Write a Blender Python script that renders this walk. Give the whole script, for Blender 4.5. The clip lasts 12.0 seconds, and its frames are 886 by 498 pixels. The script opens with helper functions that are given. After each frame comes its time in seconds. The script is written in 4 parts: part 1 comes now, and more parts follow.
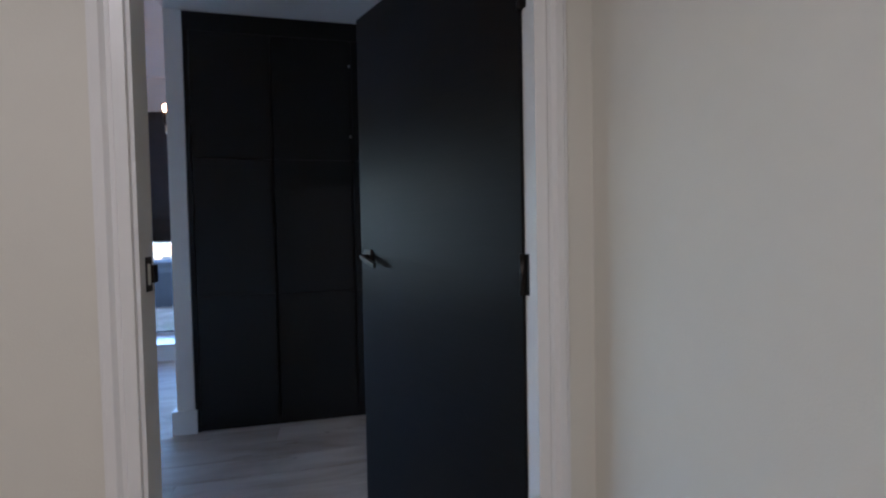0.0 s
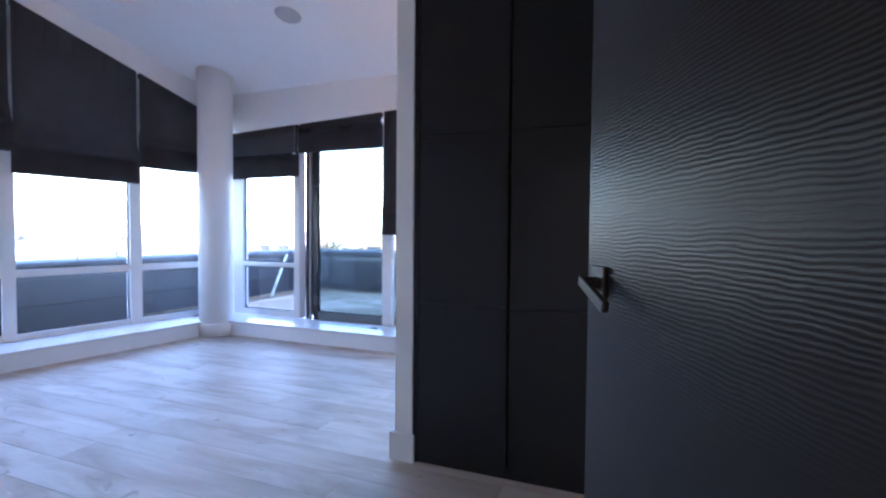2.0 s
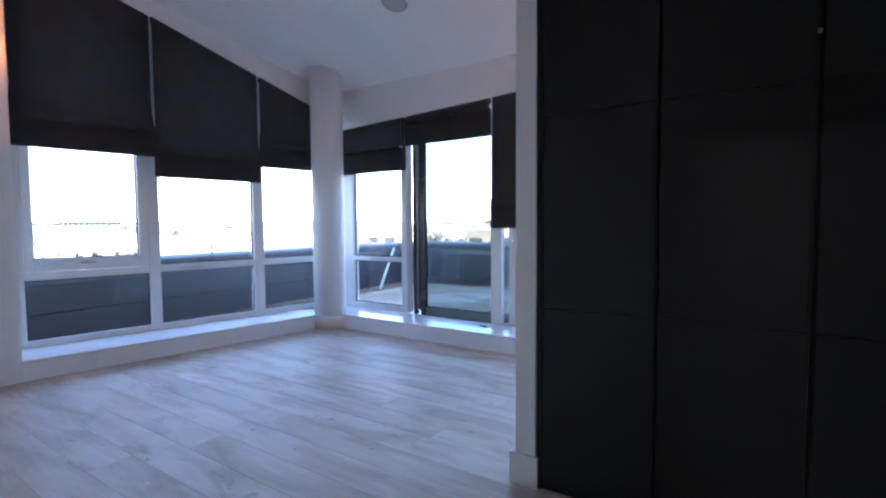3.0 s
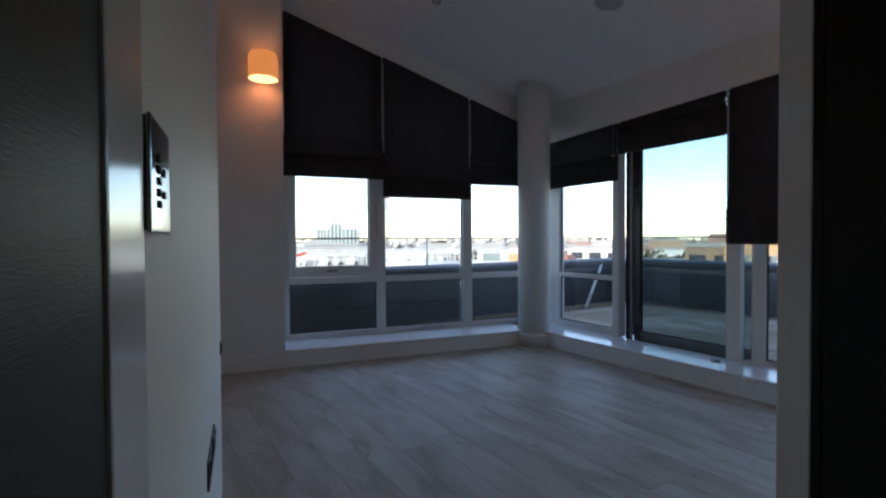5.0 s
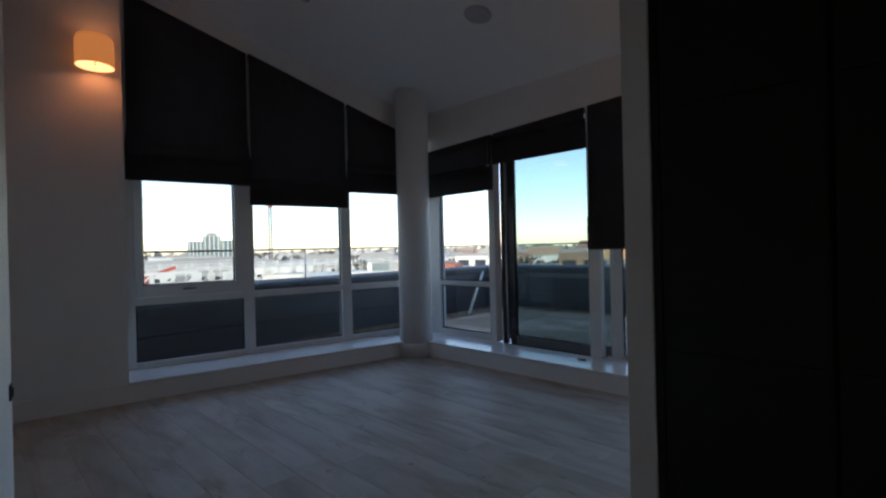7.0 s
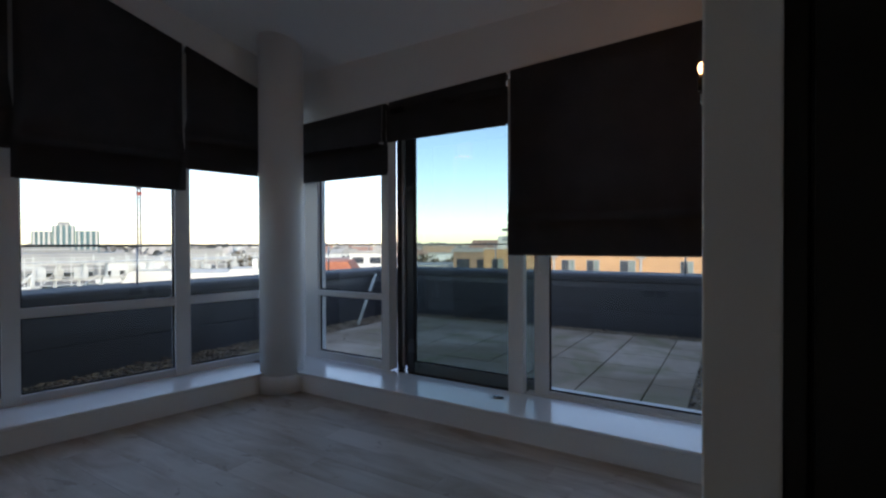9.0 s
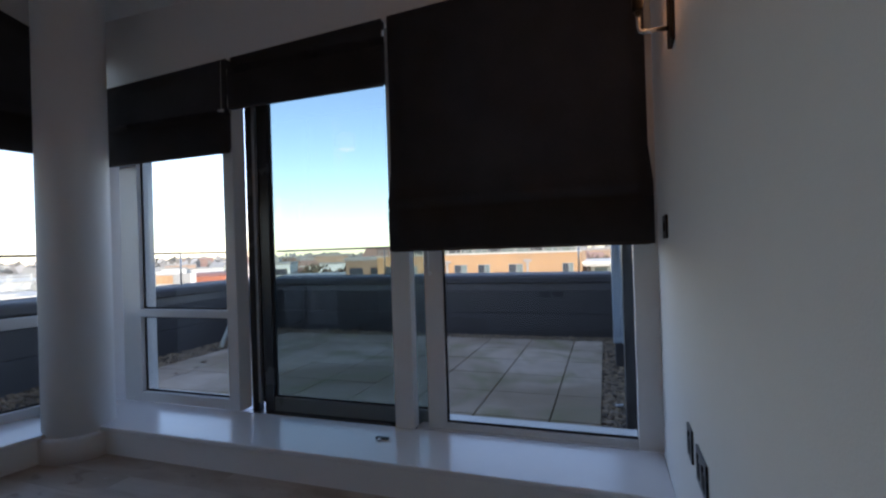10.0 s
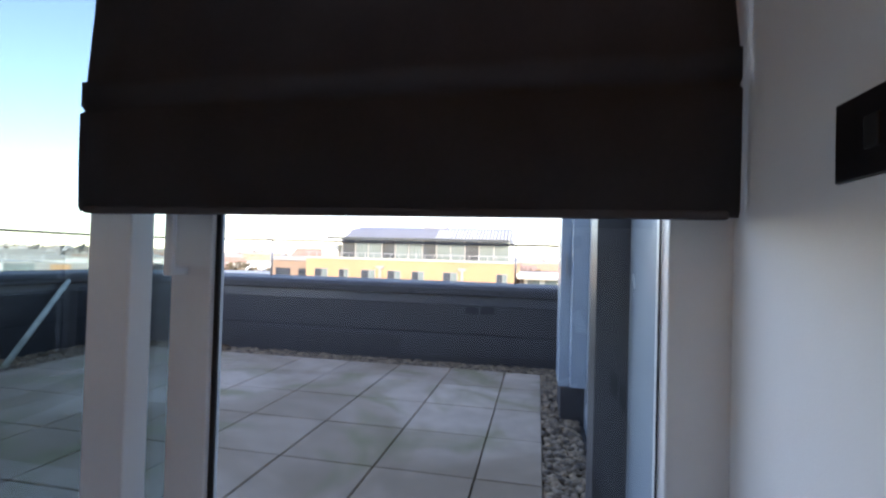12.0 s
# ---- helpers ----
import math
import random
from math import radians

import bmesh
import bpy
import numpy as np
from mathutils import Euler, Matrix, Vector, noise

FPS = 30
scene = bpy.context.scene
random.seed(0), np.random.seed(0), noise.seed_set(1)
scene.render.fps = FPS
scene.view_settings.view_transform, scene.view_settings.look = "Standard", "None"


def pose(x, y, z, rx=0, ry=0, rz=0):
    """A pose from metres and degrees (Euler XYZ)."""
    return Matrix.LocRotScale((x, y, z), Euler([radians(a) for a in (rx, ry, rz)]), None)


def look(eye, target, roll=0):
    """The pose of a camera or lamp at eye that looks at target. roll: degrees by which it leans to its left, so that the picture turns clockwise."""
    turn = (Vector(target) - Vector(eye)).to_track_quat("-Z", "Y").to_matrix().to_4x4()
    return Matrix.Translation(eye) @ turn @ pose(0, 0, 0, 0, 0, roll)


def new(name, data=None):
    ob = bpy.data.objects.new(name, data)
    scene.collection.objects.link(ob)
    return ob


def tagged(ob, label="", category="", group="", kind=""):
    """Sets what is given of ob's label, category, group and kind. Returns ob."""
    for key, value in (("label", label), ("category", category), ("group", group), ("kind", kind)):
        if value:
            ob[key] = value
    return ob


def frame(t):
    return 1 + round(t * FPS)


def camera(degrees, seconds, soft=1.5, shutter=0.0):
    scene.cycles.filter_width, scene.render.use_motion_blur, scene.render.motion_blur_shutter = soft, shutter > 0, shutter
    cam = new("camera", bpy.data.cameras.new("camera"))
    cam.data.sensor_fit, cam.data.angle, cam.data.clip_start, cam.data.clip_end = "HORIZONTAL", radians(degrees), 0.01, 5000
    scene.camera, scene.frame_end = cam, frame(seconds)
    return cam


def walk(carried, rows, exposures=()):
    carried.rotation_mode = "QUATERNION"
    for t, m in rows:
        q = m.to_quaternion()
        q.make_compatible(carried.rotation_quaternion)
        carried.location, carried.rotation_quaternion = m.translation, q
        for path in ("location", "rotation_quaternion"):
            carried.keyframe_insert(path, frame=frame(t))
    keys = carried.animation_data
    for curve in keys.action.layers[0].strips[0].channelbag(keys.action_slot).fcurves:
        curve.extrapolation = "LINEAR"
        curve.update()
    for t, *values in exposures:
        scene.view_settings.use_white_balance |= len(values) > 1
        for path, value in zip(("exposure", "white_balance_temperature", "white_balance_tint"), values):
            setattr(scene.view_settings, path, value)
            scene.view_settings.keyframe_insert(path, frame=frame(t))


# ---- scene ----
cam = camera(86.3, 12.0, soft=2.3)
PATH = [
    (0, (0.098, 0.957, 1.217), (0.547, 2.905, 1.154), -1.1),
    (0.5, (0.202, 1.146, 1.229), (0.329, 3.141, 1.161), 0.4),
    (1, (0.263, 1.426, 1.218), (0.154, 3.422, 1.151), 0.9),
    (1.5, (0.269, 1.68, 1.219), (-0.066, 3.65, 1.151), 0.3),
    (2, (0.261, 1.913, 1.216), (-0.46, 3.777, 1.149), 0.5),
    (2.5, (0.203, 2.045, 1.204), (-0.699, 3.824, 1.056), 0.1),
    (3, (0.056, 2.128, 1.239), (-1.044, 3.796, 1.133), -0.4),
    (3.5, (-0.014, 2.218, 1.259), (-1.41, 3.647, 1.171), -0.5),
    (5.3, (-0.094, 2.224, 1.238), (-1.786, 3.291, 1.204), -0.3),
    (5.5, (-0.101, 2.231, 1.24), (-1.76, 3.348, 1.209), 0.2),
    (6, (-0.075, 2.273, 1.242), (-1.622, 3.54, 1.215), 0.7),
    (6.5, (-0.07, 2.315, 1.238), (-1.537, 3.675, 1.218), -0.2),
    (8.5, (-0.639, 3.023, 1.237), (-1.823, 4.635, 1.245), -1.5),
    (9, (-0.835, 3.335, 1.273), (-1.886, 5.037, 1.253), -0.2),
    (9.5, (-0.998, 3.67, 1.265), (-1.764, 5.518, 1.243), -1.4),
    (10, (-1.092, 4.082, 1.19), (-1.74, 5.974, 1.197), -1.8),
    (10.5, (-1.145, 4.438, 1.198), (-1.667, 6.369, 1.222), -1.4),
    (11, (-1.198, 4.864, 1.163), (-1.522, 6.834, 1.283), -0.7),
    (11.5, (-1.223, 5.239, 1.154), (-1.57, 7.208, 1.201), -0.2),
    (12, (-1.207, 5.63, 1.111), (-1.6, 7.59, 1.146), 1.6),
]
EXPOSE = [
    (0.0, 3.5, 5450, 25), (0.7, 3.95, 5150, 27), (1.2, 4.35, 5350, 32), (1.8, 4.5, 5700, 33), (2.5, 4.3, 5800, 32), (3.0, 3.95, 5900, 30), (3.7, 3.15, 6000, 28),
    (5.3, 2.05, 6750, 23), (6.7, 1.7, 6800, 23), (8.3, 1.63, 7100, 23), (9.5, 1.85, 7050, 27), (11.0, 2.1, 6800, 31), (12.0, 2.65, 7150, 32),
]
walk(cam, [(t, look(eye, target, roll)) for t, eye, target, roll in PATH], EXPOSE)

# ---- world, sun, lamps ----
SUN_ELEV, SUN_AZ = 25.0, 153.0          # azimuth clockwise from +y
world = bpy.data.worlds.new("sky")
scene.world = world
world.use_nodes = True
wn = world.node_tree
sky = wn.nodes.new("ShaderNodeTexSky")
sky.sky_type = "NISHITA"
sky.sun_disc = False
sky.sun_elevation, sky.sun_rotation = radians(SUN_ELEV), radians(SUN_AZ)
sky.air_density, sky.dust_density, sky.ozone_density = 1.0, 0.35, 2.4
wn.links.new(sky.outputs[0], wn.nodes["Background"].inputs[0])
wn.nodes["Background"].inputs[1].default_value = 0.14

sun_data = bpy.data.lights.new("sun", "SUN")
sun_data.energy, sun_data.angle, sun_data.color = 1.3, radians(0.5), (1.0, 0.93, 0.82)
sun = new("sun", sun_data)
az, el = radians(SUN_AZ), radians(SUN_ELEV)
sun.matrix_basis = look((0, 0, 40), (-math.sin(az) * math.cos(el), -math.cos(az) * math.cos(el), 40 - math.sin(el)))


def lamp(name, place, energy, color, size, kind="POINT"):
    data = bpy.data.lights.new(name, kind)
    data.energy, data.color = energy, color
    if kind == "POINT":
        data.shadow_soft_size = size
    else:
        data.shape, data.size = "DISK", size
    ob = new(name, data)
    ob.matrix_basis = Matrix.Translation(place)
    return ob


# ---- materials ----
def material(name):
    m = bpy.data.materials.new(name)
    m.use_nodes = True
    return m, m.node_tree, m.node_tree.nodes["Principled BSDF"]


def surface(name, color, rough=0.5, metal=0.0, vary=0.08, scale=3.0, bump=0.0, bump_scale=60.0, stretch=(1, 1, 1),
            stain=0.0, rough_vary=0.1, spec=0.5, island=0.0, per_object=0.0):
    """A plain surface with colour varied at two scales, fine relief and uneven gloss."""
    m, nt, b = material(name)
    N, L = nt.nodes, nt.links
    tc = N.new("ShaderNodeTexCoord")
    mp = N.new("ShaderNodeMapping")
    mp.inputs["Scale"].default_value = stretch
    geo = N.new("ShaderNodeNewGeometry")
    L.new(geo.outputs["Position"], mp.inputs[0])
    big = N.new("ShaderNodeTexNoise")
    big.inputs["Scale"].default_value, big.inputs["Detail"].default_value = scale, 5
    fine = N.new("ShaderNodeTexNoise")
    fine.inputs["Scale"].default_value, fine.inputs["Detail"].default_value = scale * 14, 4
    L.new(mp.outputs[0], big.inputs[0]), L.new(mp.outputs[0], fine.inputs[0])
    add = N.new("ShaderNodeMath")
    add.operation = "MULTIPLY_ADD"
    add.inputs[1].default_value = 0.35
    L.new(fine.outputs[0], add.inputs[0]), L.new(big.outputs[0], add.inputs[2])
    rng = N.new("ShaderNodeMapRange")
    rng.inputs["From Min"].default_value, rng.inputs["From Max"].default_value = 0.42, 0.92
    rng.inputs["To Min"].default_value, rng.inputs["To Max"].default_value = 1 - vary, 1 + vary
    L.new(add.outputs[0], rng.inputs["Value"])
    value = rng.outputs[0]
    if per_object or island:
        src = N.new("ShaderNodeObjectInfo").outputs["Random"] if per_object else geo.outputs["Random Per Island"]
        r2 = N.new("ShaderNodeMapRange")
        k = per_object or island
        r2.inputs["To Min"].default_value, r2.inputs["To Max"].default_value = 1 - k, 1 + k
        L.new(src, r2.inputs["Value"])
        mul = N.new("ShaderNodeMath")
        mul.operation = "MULTIPLY"
        L.new(value, mul.inputs[0]), L.new(r2.outputs[0], mul.inputs[1])
        value = mul.outputs[0]
    sc = N.new("ShaderNodeVectorMath")
    sc.operation = "SCALE"
    sc.inputs[0].default_value = color
    L.new(value, sc.inputs["Scale"])
    out = sc.outputs[0]
    if stain:
        st = N.new("ShaderNodeTexNoise")
        st.inputs["Scale"].default_value, st.inputs["Detail"].default_value = scale * 0.6, 8
        st.inputs["Distortion"].default_value = 0.6
        L.new(mp.outputs[0], st.inputs[0])
        sr = N.new("ShaderNodeMapRange")
        sr.inputs["From Min"].default_value, sr.inputs["From Max"].default_value = 0.5, 0.75
        sr.inputs["To Max"].default_value = stain
        L.new(st.outputs[0], sr.inputs["Value"])
        mx = N.new("ShaderNodeMix")
        mx.data_type = "RGBA"
        mx.inputs["B"].default_value = (color[0] * 0.45, color[1] * 0.45, color[2] * 0.4, 1)
        L.new(sr.outputs[0], mx.inputs["Factor"]), L.new(out, mx.inputs["A"])
        out = mx.outputs["Result"]
    L.new(out, b.inputs["Base Color"])
    rr = N.new("ShaderNodeMapRange")
    rr.inputs["To Min"].default_value, rr.inputs["To Max"].default_value = max(0.02, rough - rough_vary), min(1, rough + rough_vary)
    L.new(big.outputs[0], rr.inputs["Value"])
    L.new(rr.outputs[0], b.inputs["Roughness"])
    b.inputs["Metallic"].default_value = metal
    b.inputs["Specular IOR Level"].default_value = spec
    if bump:
        bn = N.new("ShaderNodeTexNoise")
        bn.inputs["Scale"].default_value, bn.inputs["Detail"].default_value = bump_scale, 4
        L.new(mp.outputs[0], bn.inputs[0])
        bp = N.new("ShaderNodeBump")
        bp.inputs["Strength"].default_value, bp.inputs["Distance"].default_value = bump, 0.01
        L.new(bn.outputs[0], bp.inputs["Height"])
        L.new(bp.outputs[0], b.inputs["Normal"])
    return m


def glass(name, tint, ior=1.45):
    m, nt, b = material(name)
    N, L = nt.nodes, nt.links
    N.remove(b)
    tr, gl, lw, mx = (N.new(k) for k in ("ShaderNodeBsdfTransparent", "ShaderNodeBsdfGlossy", "ShaderNodeLayerWeight", "ShaderNodeMixShader"))
    pw, fr = N.new("ShaderNodeMath"), N.new("ShaderNodeMath")
    pw.operation, fr.operation = "POWER", "MULTIPLY_ADD"
    pw.inputs[1].default_value = 4.5
    f0 = ((ior - 1) / (ior + 1)) ** 2
    fr.inputs[1].default_value, fr.inputs[2].default_value = 0.8, f0
    L.new(lw.outputs["Facing"], pw.inputs[0]), L.new(pw.outputs[0], fr.inputs[0])
    tr.inputs[0].default_value = (*tint, 1)
    gl.inputs["Roughness"].default_value = 0.02
    L.new(fr.outputs[0], mx.inputs[0]), L.new(tr.outputs[0], mx.inputs[1]), L.new(gl.outputs[0], mx.inputs[2])
    L.new(mx.outputs[0], N["Material Output"].inputs[0])
    return m


def glowing(name, color, strength):
    m, nt, b = material(name)
    b.inputs["Base Color"].default_value = (*color, 1)
    b.inputs["Emission Color"].default_value = (*color, 1)
    b.inputs["Emission Strength"].default_value = strength
    return m


def plank_wood():
    """White-limed oak: pale boards with soft brown clouds, long smears, a few knots and pale scratches."""
    m, nt, b = material("limed_oak")
    N, L = nt.nodes, nt.links
    geo, info = N.new("ShaderNodeNewGeometry"), N.new("ShaderNodeObjectInfo")
    off = N.new("ShaderNodeVectorMath")
    off.operation = "MULTIPLY_ADD"
    off.inputs[1].default_value = (7, 31, 3)
    L.new(info.outputs["Random"], off.inputs[0]), L.new(geo.outputs["Position"], off.inputs[2])

    def noise(stretch, scale, detail, distortion):
        mp, t = N.new("ShaderNodeMapping"), N.new("ShaderNodeTexNoise")
        mp.inputs["Scale"].default_value = stretch
        t.inputs["Scale"].default_value, t.inputs["Detail"].default_value, t.inputs["Distortion"].default_value = scale, detail, distortion
        L.new(off.outputs[0], mp.inputs[0]), L.new(mp.outputs[0], t.inputs[0])
        return t.outputs[0]

    def layer(colour, height, lo, hi, amount, tint):
        k, mx = N.new("ShaderNodeMapRange"), N.new("ShaderNodeMix")
        k.inputs["From Min"].default_value, k.inputs["From Max"].default_value, k.inputs["To Max"].default_value = lo, hi, amount
        mx.data_type = "RGBA"
        mx.inputs["B"].default_value = (*tint, 1)
        L.new(height, k.inputs["Value"]), L.new(k.outputs[0], mx.inputs["Factor"]), L.new(colour, mx.inputs["A"])
        return mx.outputs["Result"]

    cloud, smear, grain = noise((0.8, 2.2, 1), 2.1, 7, 0.7), noise((0.5, 5.0, 1), 3.0, 8, 0.5), noise((1.1, 16, 1), 2.2, 8, 0.4)
    knot, scratch = noise((1.0, 1.7, 1), 5.5, 3, 1.1), noise((1.6, 9.0, 1), 4.5, 5, 1.6)
    tone = N.new("ShaderNodeValToRGB")
    tone.color_ramp.elements[0].color, tone.color_ramp.elements[1].color = (0.505, 0.43, 0.355, 1), (0.615, 0.54, 0.465, 1)
    L.new(info.outputs["Random"], tone.inputs[0])
    c = layer(tone.outputs[0], cloud, 0.42, 0.68, 0.85, (0.37, 0.285, 0.21))
    c = layer(c, smear, 0.52, 0.74, 0.32, (0.72, 0.655, 0.58))
    c = layer(c, grain, 0.55, 0.72, 0.18, (0.36, 0.275, 0.205))
    c = layer(c, knot, 0.65, 0.74, 0.65, (0.27, 0.19, 0.135))
    c = layer(c, scratch, 0.70, 0.75, 0.55, (0.80, 0.76, 0.70))
    L.new(c, b.inputs["Base Color"])
    ro = N.new("ShaderNodeMapRange")
    ro.inputs["To Min"].default_value, ro.inputs["To Max"].default_value = 0.42, 0.66
    L.new(cloud, ro.inputs["Value"]), L.new(ro.outputs[0], b.inputs["Roughness"])
    bp = N.new("ShaderNodeBump")
    bp.inputs["Strength"].default_value, bp.inputs["Distance"].default_value = 0.2, 0.004
    L.new(grain, bp.inputs["Height"]), L.new(bp.outputs[0], b.inputs["Normal"])
    return m


def brushed_black():
    """Black-stained timber with raised wavy grain along the leaf."""
    m, nt, b = material("black_stained_timber")
    N, L = nt.nodes, nt.links
    tc, mp = N.new("ShaderNodeTexCoord"), N.new("ShaderNodeMapping")
    mp.inputs["Scale"].default_value = (0.55, 1, 1)
    L.new(tc.outputs["Object"], mp.inputs[0])
    warp = N.new("ShaderNodeTexNoise")
    warp.inputs["Scale"].default_value, warp.inputs["Detail"].default_value = 2.0, 3
    L.new(mp.outputs[0], warp.inputs[0])
    wave = N.new("ShaderNodeTexWave")
    wave.wave_type, wave.bands_direction = "BANDS", "Z"
    wave.inputs["Scale"].default_value, wave.inputs["Distortion"].default_value = 52.0, 7.0
    wave.inputs["Detail"].default_value, wave.inputs["Detail Scale"].default_value = 3.0, 0.45
    L.new(mp.outputs[0], wave.inputs[0])
    mp2 = N.new("ShaderNodeMapping")
    mp2.inputs["Scale"].default_value = (2, 40, 120)
    L.new(tc.outputs["Object"], mp2.inputs[0])
    fib = N.new("ShaderNodeTexNoise")
    fib.inputs["Scale"].default_value, fib.inputs["Detail"].default_value = 2.0, 4
    L.new(mp2.outputs[0], fib.inputs[0])
    add = N.new("ShaderNodeMath")
    add.operation = "MULTIPLY_ADD"
    add.inputs[1].default_value = 0.35
    L.new(fib.outputs[0], add.inputs[0]), L.new(wave.outputs["Fac"], add.inputs[2])
    bp = N.new("ShaderNodeBump")
    bp.inputs["Strength"].default_value, bp.inputs["Distance"].default_value = 0.155, 0.0013
    L.new(add.outputs[0], bp.inputs["Height"]), L.new(bp.outputs[0], b.inputs["Normal"])
    rp = N.new("ShaderNodeMapRange")
    rp.inputs["To Min"].default_value, rp.inputs["To Max"].default_value = 0.007, 0.013
    L.new(fib.outputs[0], rp.inputs["Value"])
    cb = N.new("ShaderNodeCombineColor")
    for k in range(3):
        L.new(rp.outputs[0], cb.inputs[k])
    L.new(cb.outputs[0], b.inputs["Base Color"])
    b.inputs["Roughness"].default_value = 0.31
    b.inputs["Specular IOR Level"].default_value = 0.09
    return m


def weathered_slab():
    """Buff concrete paving with brown water stains, green algae and fine speckle."""
    m, nt, b = material("weathered_concrete_slab")
    N, L = nt.nodes, nt.links
    geo, info = N.new("ShaderNodeNewGeometry"), N.new("ShaderNodeObjectInfo")

    def noise(scale, detail, distortion, lo, hi, to):
        t, k = N.new("ShaderNodeTexNoise"), N.new("ShaderNodeMapRange")
        t.inputs["Scale"].default_value, t.inputs["Detail"].default_value, t.inputs["Distortion"].default_value = scale, detail, distortion
        k.inputs["From Min"].default_value, k.inputs["From Max"].default_value = lo, hi
        k.inputs["To Min"].default_value, k.inputs["To Max"].default_value = to
        L.new(geo.outputs["Position"], t.inputs[0]), L.new(t.outputs[0], k.inputs["Value"])
        return k.outputs[0]

    def layer(colour, factor, tint):
        mx = N.new("ShaderNodeMix")
        mx.data_type = "RGBA"
        mx.inputs["B"].default_value = (*tint, 1)
        L.new(colour, mx.inputs["A"]), L.new(factor, mx.inputs["Factor"])
        return mx.outputs["Result"]

    base = N.new("ShaderNodeValToRGB")
    base.color_ramp.elements[0].color, base.color_ramp.elements[1].color = (0.50, 0.37, 0.27, 1), (0.66, 0.50, 0.375, 1)
    L.new(info.outputs["Random"], base.inputs[0])
    c = layer(base.outputs[0], noise(5.0, 6, 0.3, 0.42, 0.75, (0, 0.45)), (0.33, 0.25, 0.18))
    c = layer(c, noise(0.75, 7, 0.8, 0.42, 0.62, (0, 0.72)), (0.26, 0.17, 0.095))
    c = layer(c, noise(1.6, 8, 1.2, 0.49, 0.68, (0, 0.72)), (0.24, 0.21, 0.085))
    c = layer(c, noise(90, 3, 0, 0.56, 0.8, (0, 0.6)), (0.18, 0.145, 0.11))
    L.new(c, b.inputs["Base Color"])
    b.inputs["Roughness"].default_value = 0.85
    bn, bp = N.new("ShaderNodeTexNoise"), N.new("ShaderNodeBump")
    bn.inputs["Scale"].default_value, bn.inputs["Detail"].default_value = 120, 4
    bp.inputs["Strength"].default_value, bp.inputs["Distance"].default_value = 0.25, 0.01
    L.new(geo.outputs["Position"], bn.inputs[0]), L.new(bn.outputs[0], bp.inputs["Height"]), L.new(bp.outputs[0], b.inputs["Normal"])
    return m


WALL = surface("white_wall_paint", (0.84, 0.83, 0.81), 0.62, vary=0.02, scale=1.4, bump=0.06, bump_scale=220, stain=0.03)
CREAM = surface("cream_hall_paint", (0.74, 0.715, 0.635), 0.62, vary=0.03, scale=1.2, bump=0.06, bump_scale=220, stain=0.05)
CEIL = surface("ceiling_paint", (0.86, 0.86, 0.85), 0.75, vary=0.02, scale=1.0, bump=0.05, bump_scale=180)
GLOSS = surface("white_gloss_paint", (0.80, 0.79, 0.77), 0.34, vary=0.02, scale=2.0, bump=0.03, bump_scale=50)
SILL = surface("white_sill_board", (0.82, 0.81, 0.80), 0.2, vary=0.02, scale=3.0, rough_vary=0.06)
UPVC = surface("white_window_frame", (0.78, 0.77, 0.75), 0.35, vary=0.03, scale=4.0, stain=0.05)
RAILGREY = surface("mid_grey_rail", (0.20, 0.225, 0.22), 0.3, vary=0.06, scale=5.0)
GREYALU = surface("dark_grey_frame", (0.045, 0.05, 0.055), 0.25, vary=0.1, scale=5.0)
BLIND = surface("dark_brown_fabric", (0.082, 0.077, 0.079), 0.9, vary=0.12, scale=6.0, bump=0.35, bump_scale=700, spec=0.2)
PANEL = surface("black_wardrobe_panel", (0.0075, 0.008, 0.0085), 0.5, spec=0.35, vary=0.15, scale=4.0, bump=0.15, bump_scale=260)
DARKGAP = surface("black_shadow_gap", (0.008, 0.008, 0.008), 0.8, vary=0.05)
DOOR = brushed_black()
DOORDARK = surface("dark_brown_door", (0.016, 0.014, 0.012), 0.55, spec=0.2, vary=0.12, scale=3.0, stretch=(1, 1, 8), bump=0.1)
POLISHED = surface("polished_steel", (0.60, 0.60, 0.60), 0.13, 1.0, vary=0.03, scale=9.0, rough_vary=0.03)
SATIN = surface("white_gloss_enamel", (0.78, 0.78, 0.77), 0.16, vary=0.02, scale=2.0, rough_vary=0.03, bump=0.02, bump_scale=30, spec=0.8)
CHROME = surface("brushed_chrome", (0.62, 0.61, 0.6), 0.25, 1.0, vary=0.05, scale=9.0)
BRONZE = surface("dark_bronze", (0.035, 0.03, 0.027), 0.38, 0.85, vary=0.15, scale=20.0)
BLACKPLATE = surface("black_nickel_plate", (0.035, 0.034, 0.036), 0.3, 0.6, vary=0.08, scale=9.0)
RUBBER = surface("black_rubber", (0.012, 0.012, 0.012), 0.7, vary=0.1)
PLASTIC = surface("white_plastic", (0.74, 0.74, 0.73), 0.4, vary=0.02)
GRILLE = surface("grey_grille", (0.5, 0.5, 0.5), 0.6, vary=0.06, scale=40)
OAK = plank_wood()
SUBFLOOR = surface("dark_joint_floor", (0.30, 0.235, 0.18), 0.8, vary=0.1)
PANE = glass("clear_pane", (0.83, 0.87, 0.86))
PANE_TINT = glass("tinted_sliding_pane", (0.53, 0.62, 0.61), 1.6)
SLAB = weathered_slab()
PEBBLE = surface("river_pebble", (0.235, 0.16, 0.10), 0.7, vary=0.25, scale=12, island=0.75, bump=0.1, bump_scale=90)
CLAD = surface("charcoal_cladding", (0.050, 0.046, 0.048), 0.6, vary=0.1, scale=1.6, stain=0.15, bump=0.05)
